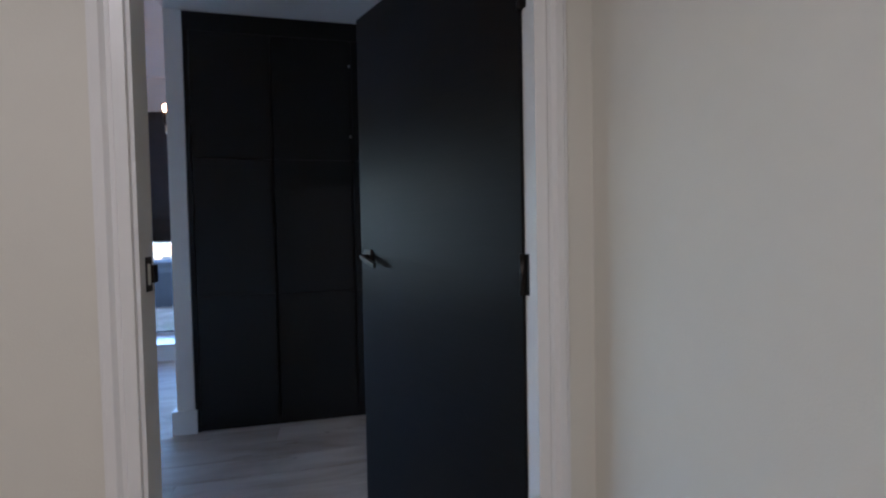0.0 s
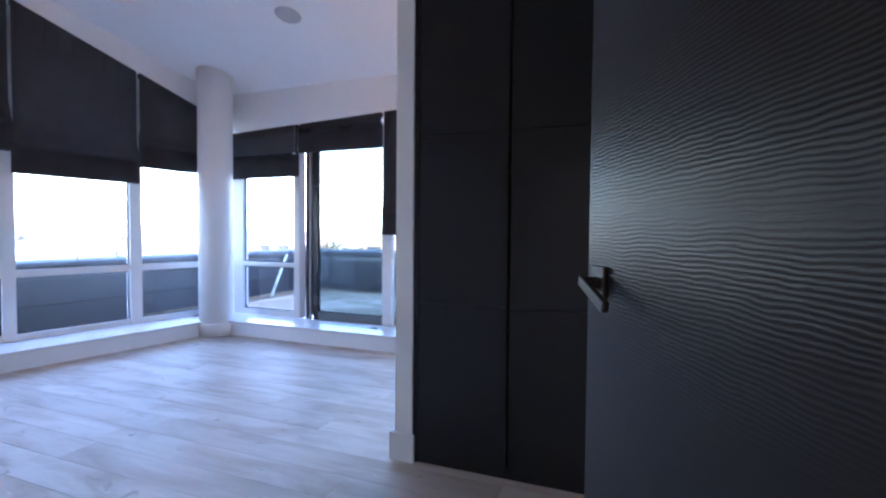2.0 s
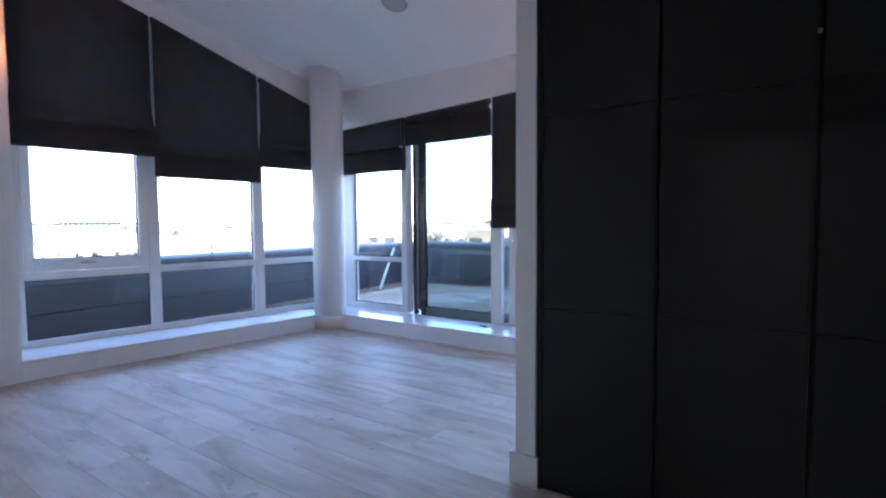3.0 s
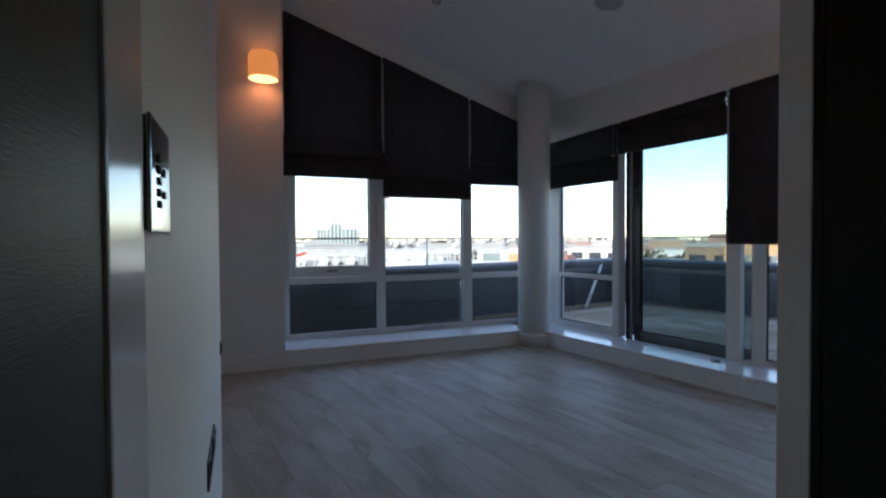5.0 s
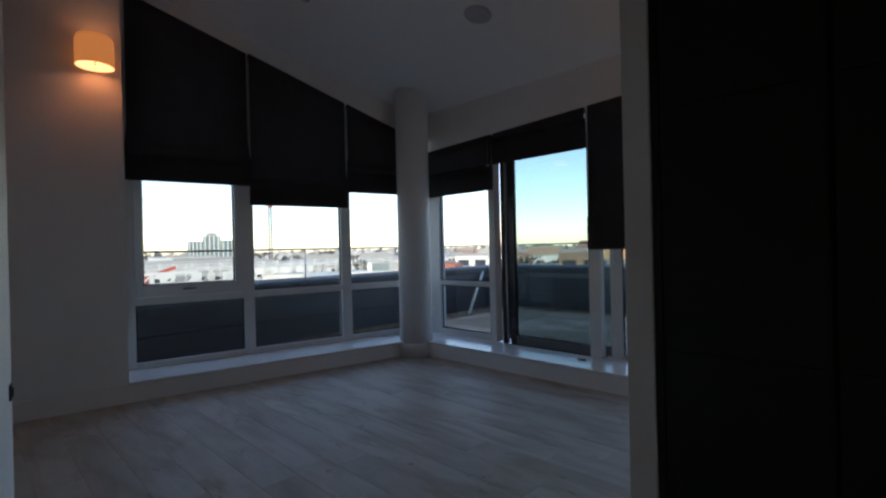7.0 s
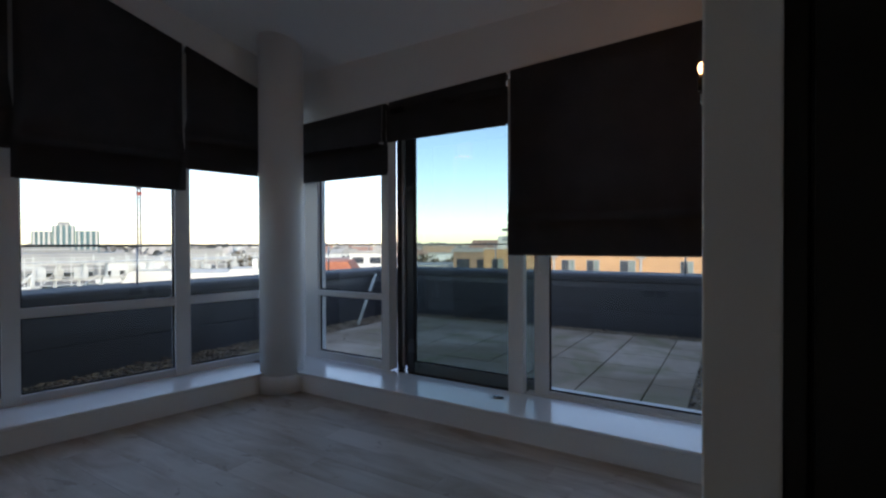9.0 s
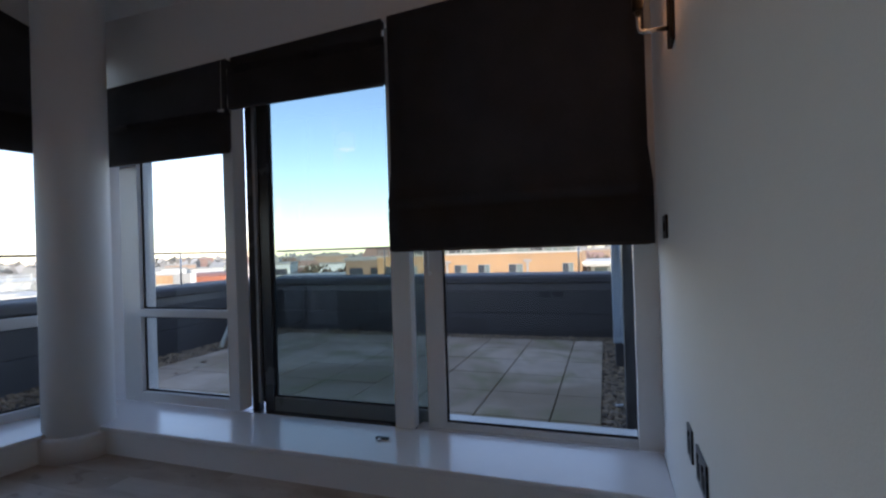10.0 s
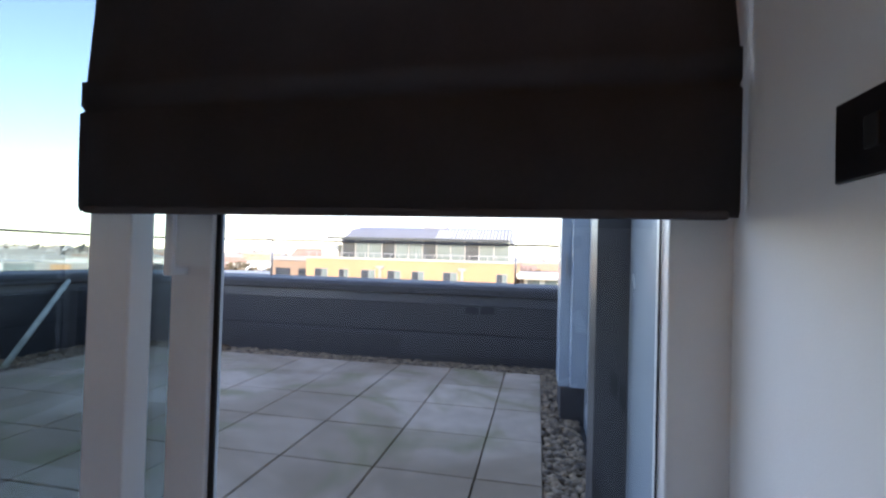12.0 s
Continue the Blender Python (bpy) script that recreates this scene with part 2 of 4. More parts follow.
COPING = surface("charcoal_coping", (0.050, 0.046, 0.049), 0.6, 0.0, vary=0.08, scale=2.0, stain=0.12)
FLASH = surface("grey_flashing", (0.085, 0.080, 0.084), 0.4, 0.1, vary=0.08, scale=2.0)
BLUEPANEL = surface("pale_blue_grey_panel", (0.48, 0.56, 0.63), 0.25, 0.1, vary=0.05, scale=1.5)
STEEL = surface("galvanised_steel", (0.5, 0.51, 0.52), 0.35, 0.8, vary=0.08, scale=10)
# Pale colour that imitates a streak of light by the parapet.
LIGHTSTREAK = surface("pale_light_streak", (0.55, 0.56, 0.48), 0.7, vary=0.25, scale=9)
BUFF = surface("buff_brick", (0.54, 0.32, 0.16), 0.85, vary=0.1, scale=0.5, bump=0.1, bump_scale=6)
WINDOWDARK = surface("far_window_glass", (0.05, 0.06, 0.07), 0.12, vary=0.3, scale=0.4)
PALEGLASS = surface("pale_green_glazing", (0.20, 0.245, 0.225), 0.15, vary=0.2, scale=0.4)
FARWHITE = surface("far_white_render", (0.78, 0.78, 0.70), 0.8, vary=0.08, scale=0.2)
FARGREY = surface("far_grey_roof", (0.40, 0.39, 0.35), 0.6, vary=0.1, scale=0.3)
ZINC = surface("standing_seam_zinc", (0.24, 0.24, 0.25), 0.6, vary=0.1, scale=0.3)
FARRED = surface("far_red_roof", (0.38, 0.24, 0.19), 0.8, vary=0.15, scale=0.3)
FARBRICK = surface("far_brick", (0.40, 0.27, 0.18), 0.85, vary=0.15, scale=0.3, per_object=0.3)
FARCONC = surface("far_concrete", (0.66, 0.64, 0.55), 0.85, vary=0.12, scale=0.3)
TEALGLASS = surface("teal_curtain_wall", (0.13, 0.24, 0.24), 0.3, vary=0.15, scale=0.1)
CRANE = surface("crane_steel", (0.13, 0.125, 0.13), 0.6, vary=0.1, scale=0.5)
CRANERED = surface("crane_red", (0.50, 0.08, 0.04), 0.5, vary=0.1, scale=0.5)
REDROOF = surface("bright_red_roof", (0.50, 0.17, 0.09), 0.8, vary=0.15, scale=0.3)
LEAF = surface("winter_foliage", (0.15, 0.115, 0.065), 0.9, vary=0.3, scale=1.5, island=0.45)
BARK = surface("bark", (0.10, 0.06, 0.045), 0.9, vary=0.2, scale=8)
BEDDING = surface("damp_dark_bedding", (0.055, 0.05, 0.045), 0.9, vary=0.2, scale=6, bump=0.2, bump_scale=80)
GROUND = surface("city_ground", (0.22, 0.21, 0.18), 0.95, vary=0.35, scale=0.02)
# Distance haze is mixed into this base colour.
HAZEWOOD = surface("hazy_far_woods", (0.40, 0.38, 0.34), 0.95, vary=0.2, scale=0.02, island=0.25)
LITTER = surface("dead_leaf", (0.20, 0.11, 0.06), 0.9, vary=0.2, scale=20, island=0.4)
PAPER = surface("white_paper_scrap", (0.7, 0.7, 0.7), 0.8)
SHADE = surface("cream_lamp_shade", (0.55, 0.33, 0.18), 0.8, vary=0.03)
sb = SHADE.node_tree.nodes["Principled BSDF"]
sb.inputs["Emission Color"].default_value = (1.0, 0.35, 0.09, 1)
sb.inputs["Emission Strength"].default_value = 0.14
SHADEIN = glowing("lit_shade_lining", (1.0, 0.62, 0.32), 0.34)
BULB = glowing("lit_bulb", (1.0, 0.55, 0.25), 2.2)
# diffuser of the added hall fixture
HALLGLOW = glowing("lit_diffuser", (1.0, 0.90, 0.74), 1.0)


# ---- mesh helpers ----
def box(bm, x0, x1, y0, y1, z0, z1, m=None):
    c = [(x0, y0, z0), (x1, y0, z0), (x1, y1, z0), (x0, y1, z0), (x0, y0, z1), (x1, y0, z1), (x1, y1, z1), (x0, y1, z1)]
    v = [bm.verts.new((m @ Vector(p)) if m else p) for p in c]
    for f in ((0, 3, 2, 1), (4, 5, 6, 7), (0, 1, 5, 4), (1, 2, 6, 5), (2, 3, 7, 6), (3, 0, 4, 7)):
        bm.faces.new([v[k] for k in f])


def solid(*boxes, bevel=0.0, segments=2):
    bm = bmesh.new()
    for b in boxes:
        box(bm, *b)
    if bevel:
        bmesh.ops.bevel(bm, geom=bm.edges[:], offset=bevel, segments=segments, affect="EDGES", profile=0.5)
    return bm


def prism(points, depth0, depth1, axis="y", bevel=0.0):
    """A flat outline pulled through an axis. points: pairs in the other two axes."""
    bm = bmesh.new()

    def at(p, d):
        return {"y": (p[0], d, p[1]), "x": (d, p[0], p[1]), "z": (p[0], p[1], d)}[axis]
    a = [bm.verts.new(at(p, depth0)) for p in points]
    b = [bm.verts.new(at(p, depth1)) for p in points]
    bm.faces.new(a), bm.faces.new(b[::-1])
    n = len(points)
    for i in range(n):
        bm.faces.new((a[i], b[i], b[(i + 1) % n], a[(i + 1) % n]))
    bmesh.ops.recalc_face_normals(bm, faces=bm.faces[:])
    if bevel:
        bmesh.ops.bevel(bm, geom=bm.edges[:], offset=bevel, segments=2, affect="EDGES", profile=0.5)
    return bm


def turned(profile, steps=40, cap=True):
    """A solid of revolution about z. profile: (radius, height) from bottom to top."""
    bm = bmesh.new()
    rings = [[bm.verts.new((r * math.cos(2 * math.pi * k / steps), r * math.sin(2 * math.pi * k / steps), z)) for k in range(steps)] for r, z in profile]
    for a, b in zip(rings, rings[1:]):
        for k in range(steps):
            bm.faces.new((a[k], a[(k + 1) % steps], b[(k + 1) % steps], b[k]))
    if cap:
        bm.faces.new(rings[0][::-1]), bm.faces.new(rings[-1])
    for f in bm.faces:
        f.smooth = len(f.verts) == 4
    return bm


def tube(points, r, steps=10):
    """A round bar through the points."""
    bm = bmesh.new()
    pts = [Vector(p) for p in points]
    rings = []
    for i, p in enumerate(pts):
        d = (pts[min(i + 1, len(pts) - 1)] - pts[max(i - 1, 0)]).normalized()
        q = d.to_track_quat("Z", "Y").to_matrix()
        rings.append([bm.verts.new(p + q @ Vector((r * math.cos(2 * math.pi * k / steps), r * math.sin(2 * math.pi * k / steps), 0))) for k in range(steps)])
    for a, b in zip(rings, rings[1:]):
        for k in range(steps):
            bm.faces.new((a[k], a[(k + 1) % steps], b[(k + 1) % steps], b[k])).smooth = True
    bm.faces.new(rings[0][::-1]), bm.faces.new(rings[-1])
    return bm


def moved(bm, m):
    bm.transform(m)
    return bm


def mesh_of(name, bm, mat):
    me = bpy.data.meshes.new(name)
    bm.to_mesh(me)
    bm.free()
    me.materials.append(mat)
    return me


def part(name, bm, mat, parent, label=""):
    ob = new(name, mesh_of(name, bm, mat))
    ob.parent = parent
    return tagged(ob, label)


def thing(name, m, label, category, group="", kind=""):
    ob = new(name)
    ob.empty_display_size = 0.1
    ob.matrix_basis = m
    return tagged(ob, label, category, group, kind)


def single(name, bm, mat, label, category, m=None, group="", kind=""):
    ob = new(name, mesh_of(name, bm, mat))
    if m is not None:
        ob.matrix_basis = m
    return tagged(ob, label, category, group, kind)


def structure(name, bm, mat, label, category, m=None):
    return single(name, bm, mat, label, category, m, kind="structure")


AT = Matrix.Translation
I4 = Matrix.Identity(4)
# The partition stands askew by less than a degree about its free end.
PARTITION = AT((-0.878, 4.161, 0)) @ pose(0, 0, 0, 0, 0, -0.72) @ AT((0.878, -4.161, 0))

# The west side of the room stands askew by eleven degrees: local x runs north along it, local y out through the glass.
W_SIDE = Matrix(((0.1908, -0.9816, 0, -4.95), (0.9816, 0.1908, 0, 5.0), (0, 0, 1, 0), (0, 0, 0, 1)))
N_SIDE = AT((0, 6.605, 0))


def ceiling_z(y):
    return 2.95 + 0.254 * (6.5 - y)


# ---- structure: the room ----
def west_edge(y):
    """Where the floor stops, under the askew west wall."""
    return -5.154 + 0.1944 * (y - 5.0)


floor = structure("floor", prism([(0.95, 1.2), (0.95, 6.9), (west_edge(6.9), 6.9), (west_edge(1.2), 1.2)], -0.12, -0.0035, "z"), SUBFLOOR, "pale limed oak plank floor of the empty room", "floor")
structure("ceiling", prism([(1.0, ceiling_z(1.0)), (7.2, ceiling_z(7.2)), (7.2, ceiling_z(7.2) + 0.25), (1.0, ceiling_z(1.0) + 0.25)], -6.3, 1.1, "x"),
          CEIL, "white sloping plaster ceiling of the bedroom", "ceiling")
structure("ceiling_lobby", solid((-0.878, 0.95, 2.07, 4.9, 2.615, 4.3)), CEIL, "white lowered ceiling over the wardrobe lobby", "ceiling")

# north window wall: header, upstand under the sill, partition to the east
# Past the partition the header runs on unseen, to shade the terrace.
structure("wall_north_header", prism([(-5.2, 2.40), (-0.878, 2.595), (6.0, 2.595), (6.0, 3.4), (-5.2, 3.4)], 6.56, 6.95, "y"), WALL, "white plaster header above the north blinds, run on unseen to block the sun", "wall")
structure("wall_north_upstand", solid((-4.62, -0.850, 6.165, 6.95, -0.1, 0.145)), WALL, "low white upstand wall below the terrace windows", "wall")
# Unseen; its length east is added to keep sun off the terrace.
structure("wall_north_sun_block", solid((-0.846, 6.0, 6.62, 6.95, -0.1, 2.595)), WALL, "unseen white wall that closes the north side and blocks the sun", "wall")
structure("window_sill_north", solid((-4.70, -0.852, 6.145, 6.60, 0.145, 0.172), bevel=0.006), SILL, "glossy white window sill board", "sill")
structure("wall_partition", solid((-0.878, -0.776, 4.161, 6.62, 0.0, 4.0), bevel=0.004), WALL, "white partition wall beside the wardrobe", "wall", PARTITION)
structure("baseboard_partition", solid((-0.903, -0.761, 4.146, 4.161, 0, 0.148), (-0.903, -0.878, 4.161, 6.165, 0, 0.148)), GLOSS, "white square-edged skirting board", "baseboard", PARTITION)

# west window wall
hb = lambda s: 3.123 - 0.326 * s
structure("wall_west_header", prism([(-1.56, hb(-1.56)), (1.75, hb(1.75)), (1.75, 4.6), (-1.56, 4.6)], -0.10, 0.35, "y"), WALL, "white plaster header with a sloping lower edge", "wall", W_SIDE)
structure("wall_west", solid((-4.2, -1.56, -0.46, 0.35, -0.1, 4.9)), WALL, "white plaster wall with a lit wall light", "wall", W_SIDE)
structure("wall_west_upstand", solid((-1.56, 1.45, -0.46, 0.35, -0.1, 0.145)), WALL, "low white upstand wall below the west windows", "wall", W_SIDE)
structure("window_sill_west", solid((-1.56, 1.50, -0.48, 0.02, 0.145, 0.172), bevel=0.006), SILL, "glossy white window sill board", "sill", W_SIDE)
structure("baseboard_west", solid((-4.0, -1.56, -0.475, -0.46, 0, 0.148)), GLOSS, "white square-edged skirting board", "baseboard", W_SIDE)
structure("wall_corner_post", solid((1.62, 1.95, -0.1, 0.35, -0.1, 4.0)), WALL, "white corner of the window walls behind the column", "wall", W_SIDE)


def wall_run(name, p, q, z0, z1, thick, mat, label):
    """A straight wall whose seen face runs from p to q; thick: how far it reaches behind, to the right of that way."""
    p, q = Vector((*p, 0)), Vector((*q, 0))
    d = (q - p).normalized()
    m = Matrix(((d.x, -d.y, 0, p.x), (d.y, d.x, 0, p.y), (0, 0, 1, 0), (0, 0, 0, 1)))
    return structure(name, solid((0, (q - p).length, min(0, -thick), max(0, -thick), z0, z1)), mat, label, "wall", m), m


# south side: a splayed wall from the entrance to an outer corner, then an alcove
SPLAY_FROM, SPLAY_TO = (-0.36, 2.158), (-2.70, 2.546)


def splayed_wall():
    """Local x runs from the rounded outer corner to the entrance; the seen face is y = 0."""
    p, q = Vector((*SPLAY_TO, 0)), Vector((*SPLAY_FROM, 0))
    d = (q - p).normalized()
    m = Matrix(((d.x, -d.y, 0, p.x), (d.y, d.x, 0, p.y), (0, 0, 1, 0), (0, 0, 0, 1)))
    r, n = 0.05, 8
    arc = [(r - r * math.sin(radians(90 * k / n)), -r + r * math.cos(radians(90 * k / n))) for k in range(n + 1)]
    bm = prism([((q - p).length, 0)] + arc + [(0, -0.1), ((q - p).length, -0.1)], 0, 4.6, "z")
    structure("wall_splayed", bm, WALL, "white splayed wall with a control panel and sockets", "wall", m)
    return m


SPLAY = splayed_wall()
wall_run("wall_alcove_side", (-3.04, 1.3), (-2.727, 2.455), 0, 4.6, 0.1, WALL, "white side wall of the alcove")
wall_run("wall_alcove_back", (-6.2, 1.3), (-2.98, 1.3), 0, 4.6, 0.1, WALL, "white back wall of the alcove")
structure("wall_lobby_east", solid((0.80, 0.95, 2.07, 6.62, 0, 4.4)), WALL, "white side wall of the wardrobe lobby", "wall")

# entrance wall and hall
structure("wall_entrance", solid((-1.7, -0.314, 1.985, 2.045, 0, 4.6), (0.589, 1.0, 1.985, 2.045, 0, 4.6), (-0.314, 0.589, 1.985, 2.045, 2.075, 4.6)), CREAM, "cream painted wall around the entrance door", "wall")
structure("wall_hall_east", solid((0.708, 0.85, -0.9, 1.985, 0, 2.5)), CREAM, "cream painted side wall of the hall", "wall")
structure("wall_hall_west", solid((-1.7, -1.6, -0.9, 1.985, 0, 2.5)), CREAM, "cream painted side wall of the hall", "wall")
structure("wall_hall_south", solid((-1.7, 0.85, -1.0, -0.9, 0, 2.5)), CREAM, "cream painted end wall of the hall", "wall")
structure("floor_hall", solid((-1.7, 0.85, -1.0, 1.2, -0.12, 0.0)), OAK, "pale oak floor of the hall", "floor")
structure("ceiling_hall", solid((-1.7, 0.85, -1.0, 1.985, 2.45, 2.6)), CEIL, "white hall ceiling", "ceiling")


# ---- planks ----
def lay_planks():
    rnd = random.Random(7)
    w, joint, lengths = 0.2075, 0.001, (1.6, 1.9, 2.2)
    meshes = {}
    for ln in lengths + (0.6, 1.0, 1.4):
        bm = bmesh.new()
        box(bm, 0, ln - joint, 0, w - joint, -0.012, 0)
        top = [e for e in bm.edges if all(abs(v.co.z) < 1e-6 for v in e.verts)]
        bmesh.ops.bevel(bm, geom=top, offset=0.0007, segments=1, affect="EDGES")
        meshes[ln] = mesh_of("plank", bm, OAK)
    y = 4.320 - w * 15
    while y < 6.17:
        x, first = west_edge(y), True
        while x < 0.8:
            ln = rnd.choice((0.6, 1.0, 1.4, 1.9)) if first else rnd.choice(lengths)
            ob = new("plank", meshes[ln])
            ob.parent = floor
            ob.matrix_basis = AT((x, y, 0))
            x, first = x + ln, False
        y += w


# ---- entrance door ----
def casing(side, x_in, wide=1.0):
    """One moulded upright of the door casing on the hall side, from its inner edge outward."""
    pts, k = [(0, 0), (0, -0.016), (0.018, -0.02), (0.022, -0.013), (0.028, -0.013), (0.034, -0.022), (0.046, -0.022), (0.05, -0.012), (0.055, -0.012), (0.055, 0)], side
    return prism([(x_in + k * a * wide, 1.985 + b) for a, b in pts], 0, 2.09, "z")


door_frame = thing("door_frame", AT((0.13, 2.03, 0)), "white gloss painted door casing with moulded edges", "door frame", kind="structure")
OFF = AT((-0.13, -2.03, 0))
part("casing", moved(casing(-1, -0.278, 1.15), OFF), GLOSS, door_frame)
part("casing", moved(casing(1, 0.553, 1.5), OFF), GLOSS, door_frame)
part("casing_head", moved(prism([(1.985, 2.035), (1.969, 2.035), (1.965, 2.053), (1.972, 2.06), (1.963, 2.07), (1.963, 2.085), (1.985, 2.09)], -0.341, 0.635, "x"), OFF), GLOSS, door_frame)
part("jamb", moved(solid((-0.314, -0.270, 1.980, 2.054, 0, 2.075)), OFF), GLOSS, door_frame)
part("jamb", moved(solid((0.553, 0.589, 1.985, 2.064, 0, 2.075)), OFF), GLOSS, door_frame)
part("jamb_head", moved(solid((-0.270, 0.553, 1.985, 2.064, 2.035, 2.075)), OFF), GLOSS, door_frame)
strike = part("strike_plate", moved(solid((-0.270, -0.2685, 2.008, 2.040, 1.112, 1.182), bevel=0.0006), OFF), BRONZE, door_frame, "dark bronze strike plate")
part("strike_lip", moved(solid((-0.270, -0.264, 2.034, 2.060, 1.128, 1.165), bevel=0.001), OFF), BRONZE, strike)
part("strike_hole", moved(solid((-0.2685, -0.2680, 2.016, 2.030, 1.125, 1.168)), OFF), FARWHITE, strike)

LEAF_TURN = pose(0.566, 2.040, 0, 0, 0, 114.6)
LEAFW = 0.832
entrance_door = thing("entrance_door", LEAF_TURN, "black-stained textured timber door standing open with bronze lever", "door")
part("leaf", solid((0.004, LEAFW, -0.022, 0.022, 0.006, 2.028), bevel=0.002), DOOR, entrance_door)
for z in (0.28, 1.115, 1.80):
    hinge = part("hinge", tube([(0.0, 0.026, z - 0.05), (0.0, 0.026, z + 0.05)], 0.0075), BRONZE, entrance_door, "dark bronze hinge")
    part("hinge_leaf", solid((-0.002, 0.006, -0.02, 0.026, z - 0.05, z + 0.05)), BRONZE, hinge)
    part("hinge_leaf", moved(solid((-0.034, 0.0, 0.020, 0.0235, z - 0.05, z + 0.05)), I4), BRONZE, hinge)
for sgn in (1, -1):
    rose = part("rose", moved(solid((-0.026, 0.026, 0, 0.009, -0.026, 0.026), bevel=0.002), pose(LEAFW - 0.062, 0.022 * sgn, 1.138, 0, 0, 0 if sgn > 0 else 180)), BRONZE, entrance_door, "square dark bronze rose")
    y0, y1 = sorted((0.03 * sgn, 0.052 * sgn))
    part("neck", solid((LEAFW - 0.072, LEAFW - 0.052, y0, y1, 1.129, 1.147), bevel=0.002), BRONZE, rose)
    y0, y1 = sorted((0.048 * sgn, 0.059 * sgn))
    part("lever", moved(solid((-0.098, 0.010, y0, y1, -0.009, 0.009), bevel=0.003), pose(LEAFW - 0.062, 0, 1.138, 0, -17, 0)), BRONZE, rose)
part("latch", solid((LEAFW, LEAFW + 0.002, -0.012, 0.012, 1.04, 1.19)), BRONZE, entrance_door)


# ---- wardrobe ----
def wardrobe():
    w = thing("wardrobe", AT((0, 4.165, 0)), "black fitted wardrobe with tall flush panel doors", "wardrobe")
    part("carcass", solid((-0.775, 0.79, 0.03, 0.62, 0.0, 2.612)), DARKGAP, w)
    part("fascia", solid((-0.775, 0.79, 0.0, 0.03, 2.50, 2.612)), PANEL, w)
    part("side_stile", solid((-0.775, -0.748, 0.004, 0.03, 0.0, 2.50)), PANEL, w)
    part("plinth", solid((-0.748, 0.79, 0.012, 0.03, 0.0, 0.045)), PANEL, w)
    edges = (-0.746, -0.265, 0.232, 0.735)
    for a, b in zip(edges, edges[1:]):
        door = part("door", solid((a + 0.004, b - 0.004, 0.008, 0.026, 0.05, 2.495)), DARKGAP, w)
        for z0, z1 in ((0.05, 0.8545), (0.8560, 1.7135), (1.7150, 2.495)):
            part("panel", solid((a + 0.006, b - 0.006, -0.004, 0.008, z0, z1), bevel=0.0015), PANEL, door)
        part("edge_pull", solid((b - 0.018, b - 0.007, -0.009, -0.004, 0.30, 2.2), bevel=0.001), DARKGAP, door)
        for z in (1.873, 2.332) if 0 < b < 0.5 else ():
            part("hinge_cap", solid((b - 0.016, b - 0.003, -0.012, -0.004, z - 0.012, z + 0.006), bevel=0.001), CHROME, door, "small bright chrome hinge cap")
    return w


wardrobe()


# ---- windows ----
def bar(parent, name, x0, x1, y0, y1, z0, z1, mat=None, bevel=0.004, label=""):
    return part(name, solid((x0, x1, y0, y1, z0, z1), bevel=bevel), mat or UPVC, parent, label)


def pane(parent, x0, x1, z0, z1, y=0.045, mat=None, right=0.012):
    ob = part("pane", solid((x0, x1, y - 0.003, y + 0.003, z0, z1)), mat or PANE, parent, "clear double glazing")
    ob.visible_shadow = False
    bead = bmesh.new()
    t = 0.012
    for b in ((x0, x0 + t, z0 + t, z1 - t), (x1 - right, x1, z0 + t, z1 - t), (x0, x1, z0, z0 + t), (x0, x1, z1 - t, z1)):
        box(bead, b[0], b[1], y - 0.012, y - 0.004, b[2], b[3])
    part("gasket", bead, RUBBER, ob)
    return ob


def west_window():
    w = thing("window_1", W_SIDE, "white framed corner window with an opening casement and low fixed panes", "window", kind="structure")
    top = 3.6
    bar(w, "window_frame", -1.56, -1.49, 0.0, 0.09, 0.17, top)
    bar(w, "mullion", -0.535, -0.435, -0.01, 0.09, 0.17, top - 0.1)
    bar(w, "mullion", 0.545, 0.662, -0.01, 0.09, 0.17, top - 0.3)
    bar(w, "window_frame", 1.54, 1.64, 0.0, 0.09, 0.17, 3.2)
    for a, b in ((-1.49, -0.535), (-0.435, 0.545), (0.662, 1.54)):
        bar(w, "bottom_rail", a, b, 0.0, 0.085, 0.17, 0.232)
        bar(w, "transom", a, b, -0.008, 0.085, 0.765, 0.838)
        pane(w, a, b, 0.232, 0.765)
    pane(w, -0.435, 0.545, 0.838, 3.1)
    pane(w, 0.662, 1.54, 0.838, 2.8)
    c = part("casement", solid((-1.49, -1.425, -0.02, 0.06, 0.842, 3.3), (-0.62, -0.537, -0.02, 0.06, 0.842, 3.3), (-1.425, -0.62, -0.02, 0.06, 0.842, 0.948), bevel=0.004), UPVC, w)
    pane(c, -1.425, -0.62, 0.948, 3.25)
    part("casement_handle", solid((-1.10, -0.98, -0.05, -0.038, 0.895, 0.913), (-1.06, -1.03, -0.04, -0.02, 0.893, 0.915), bevel=0.002), CHROME, c)
    return w


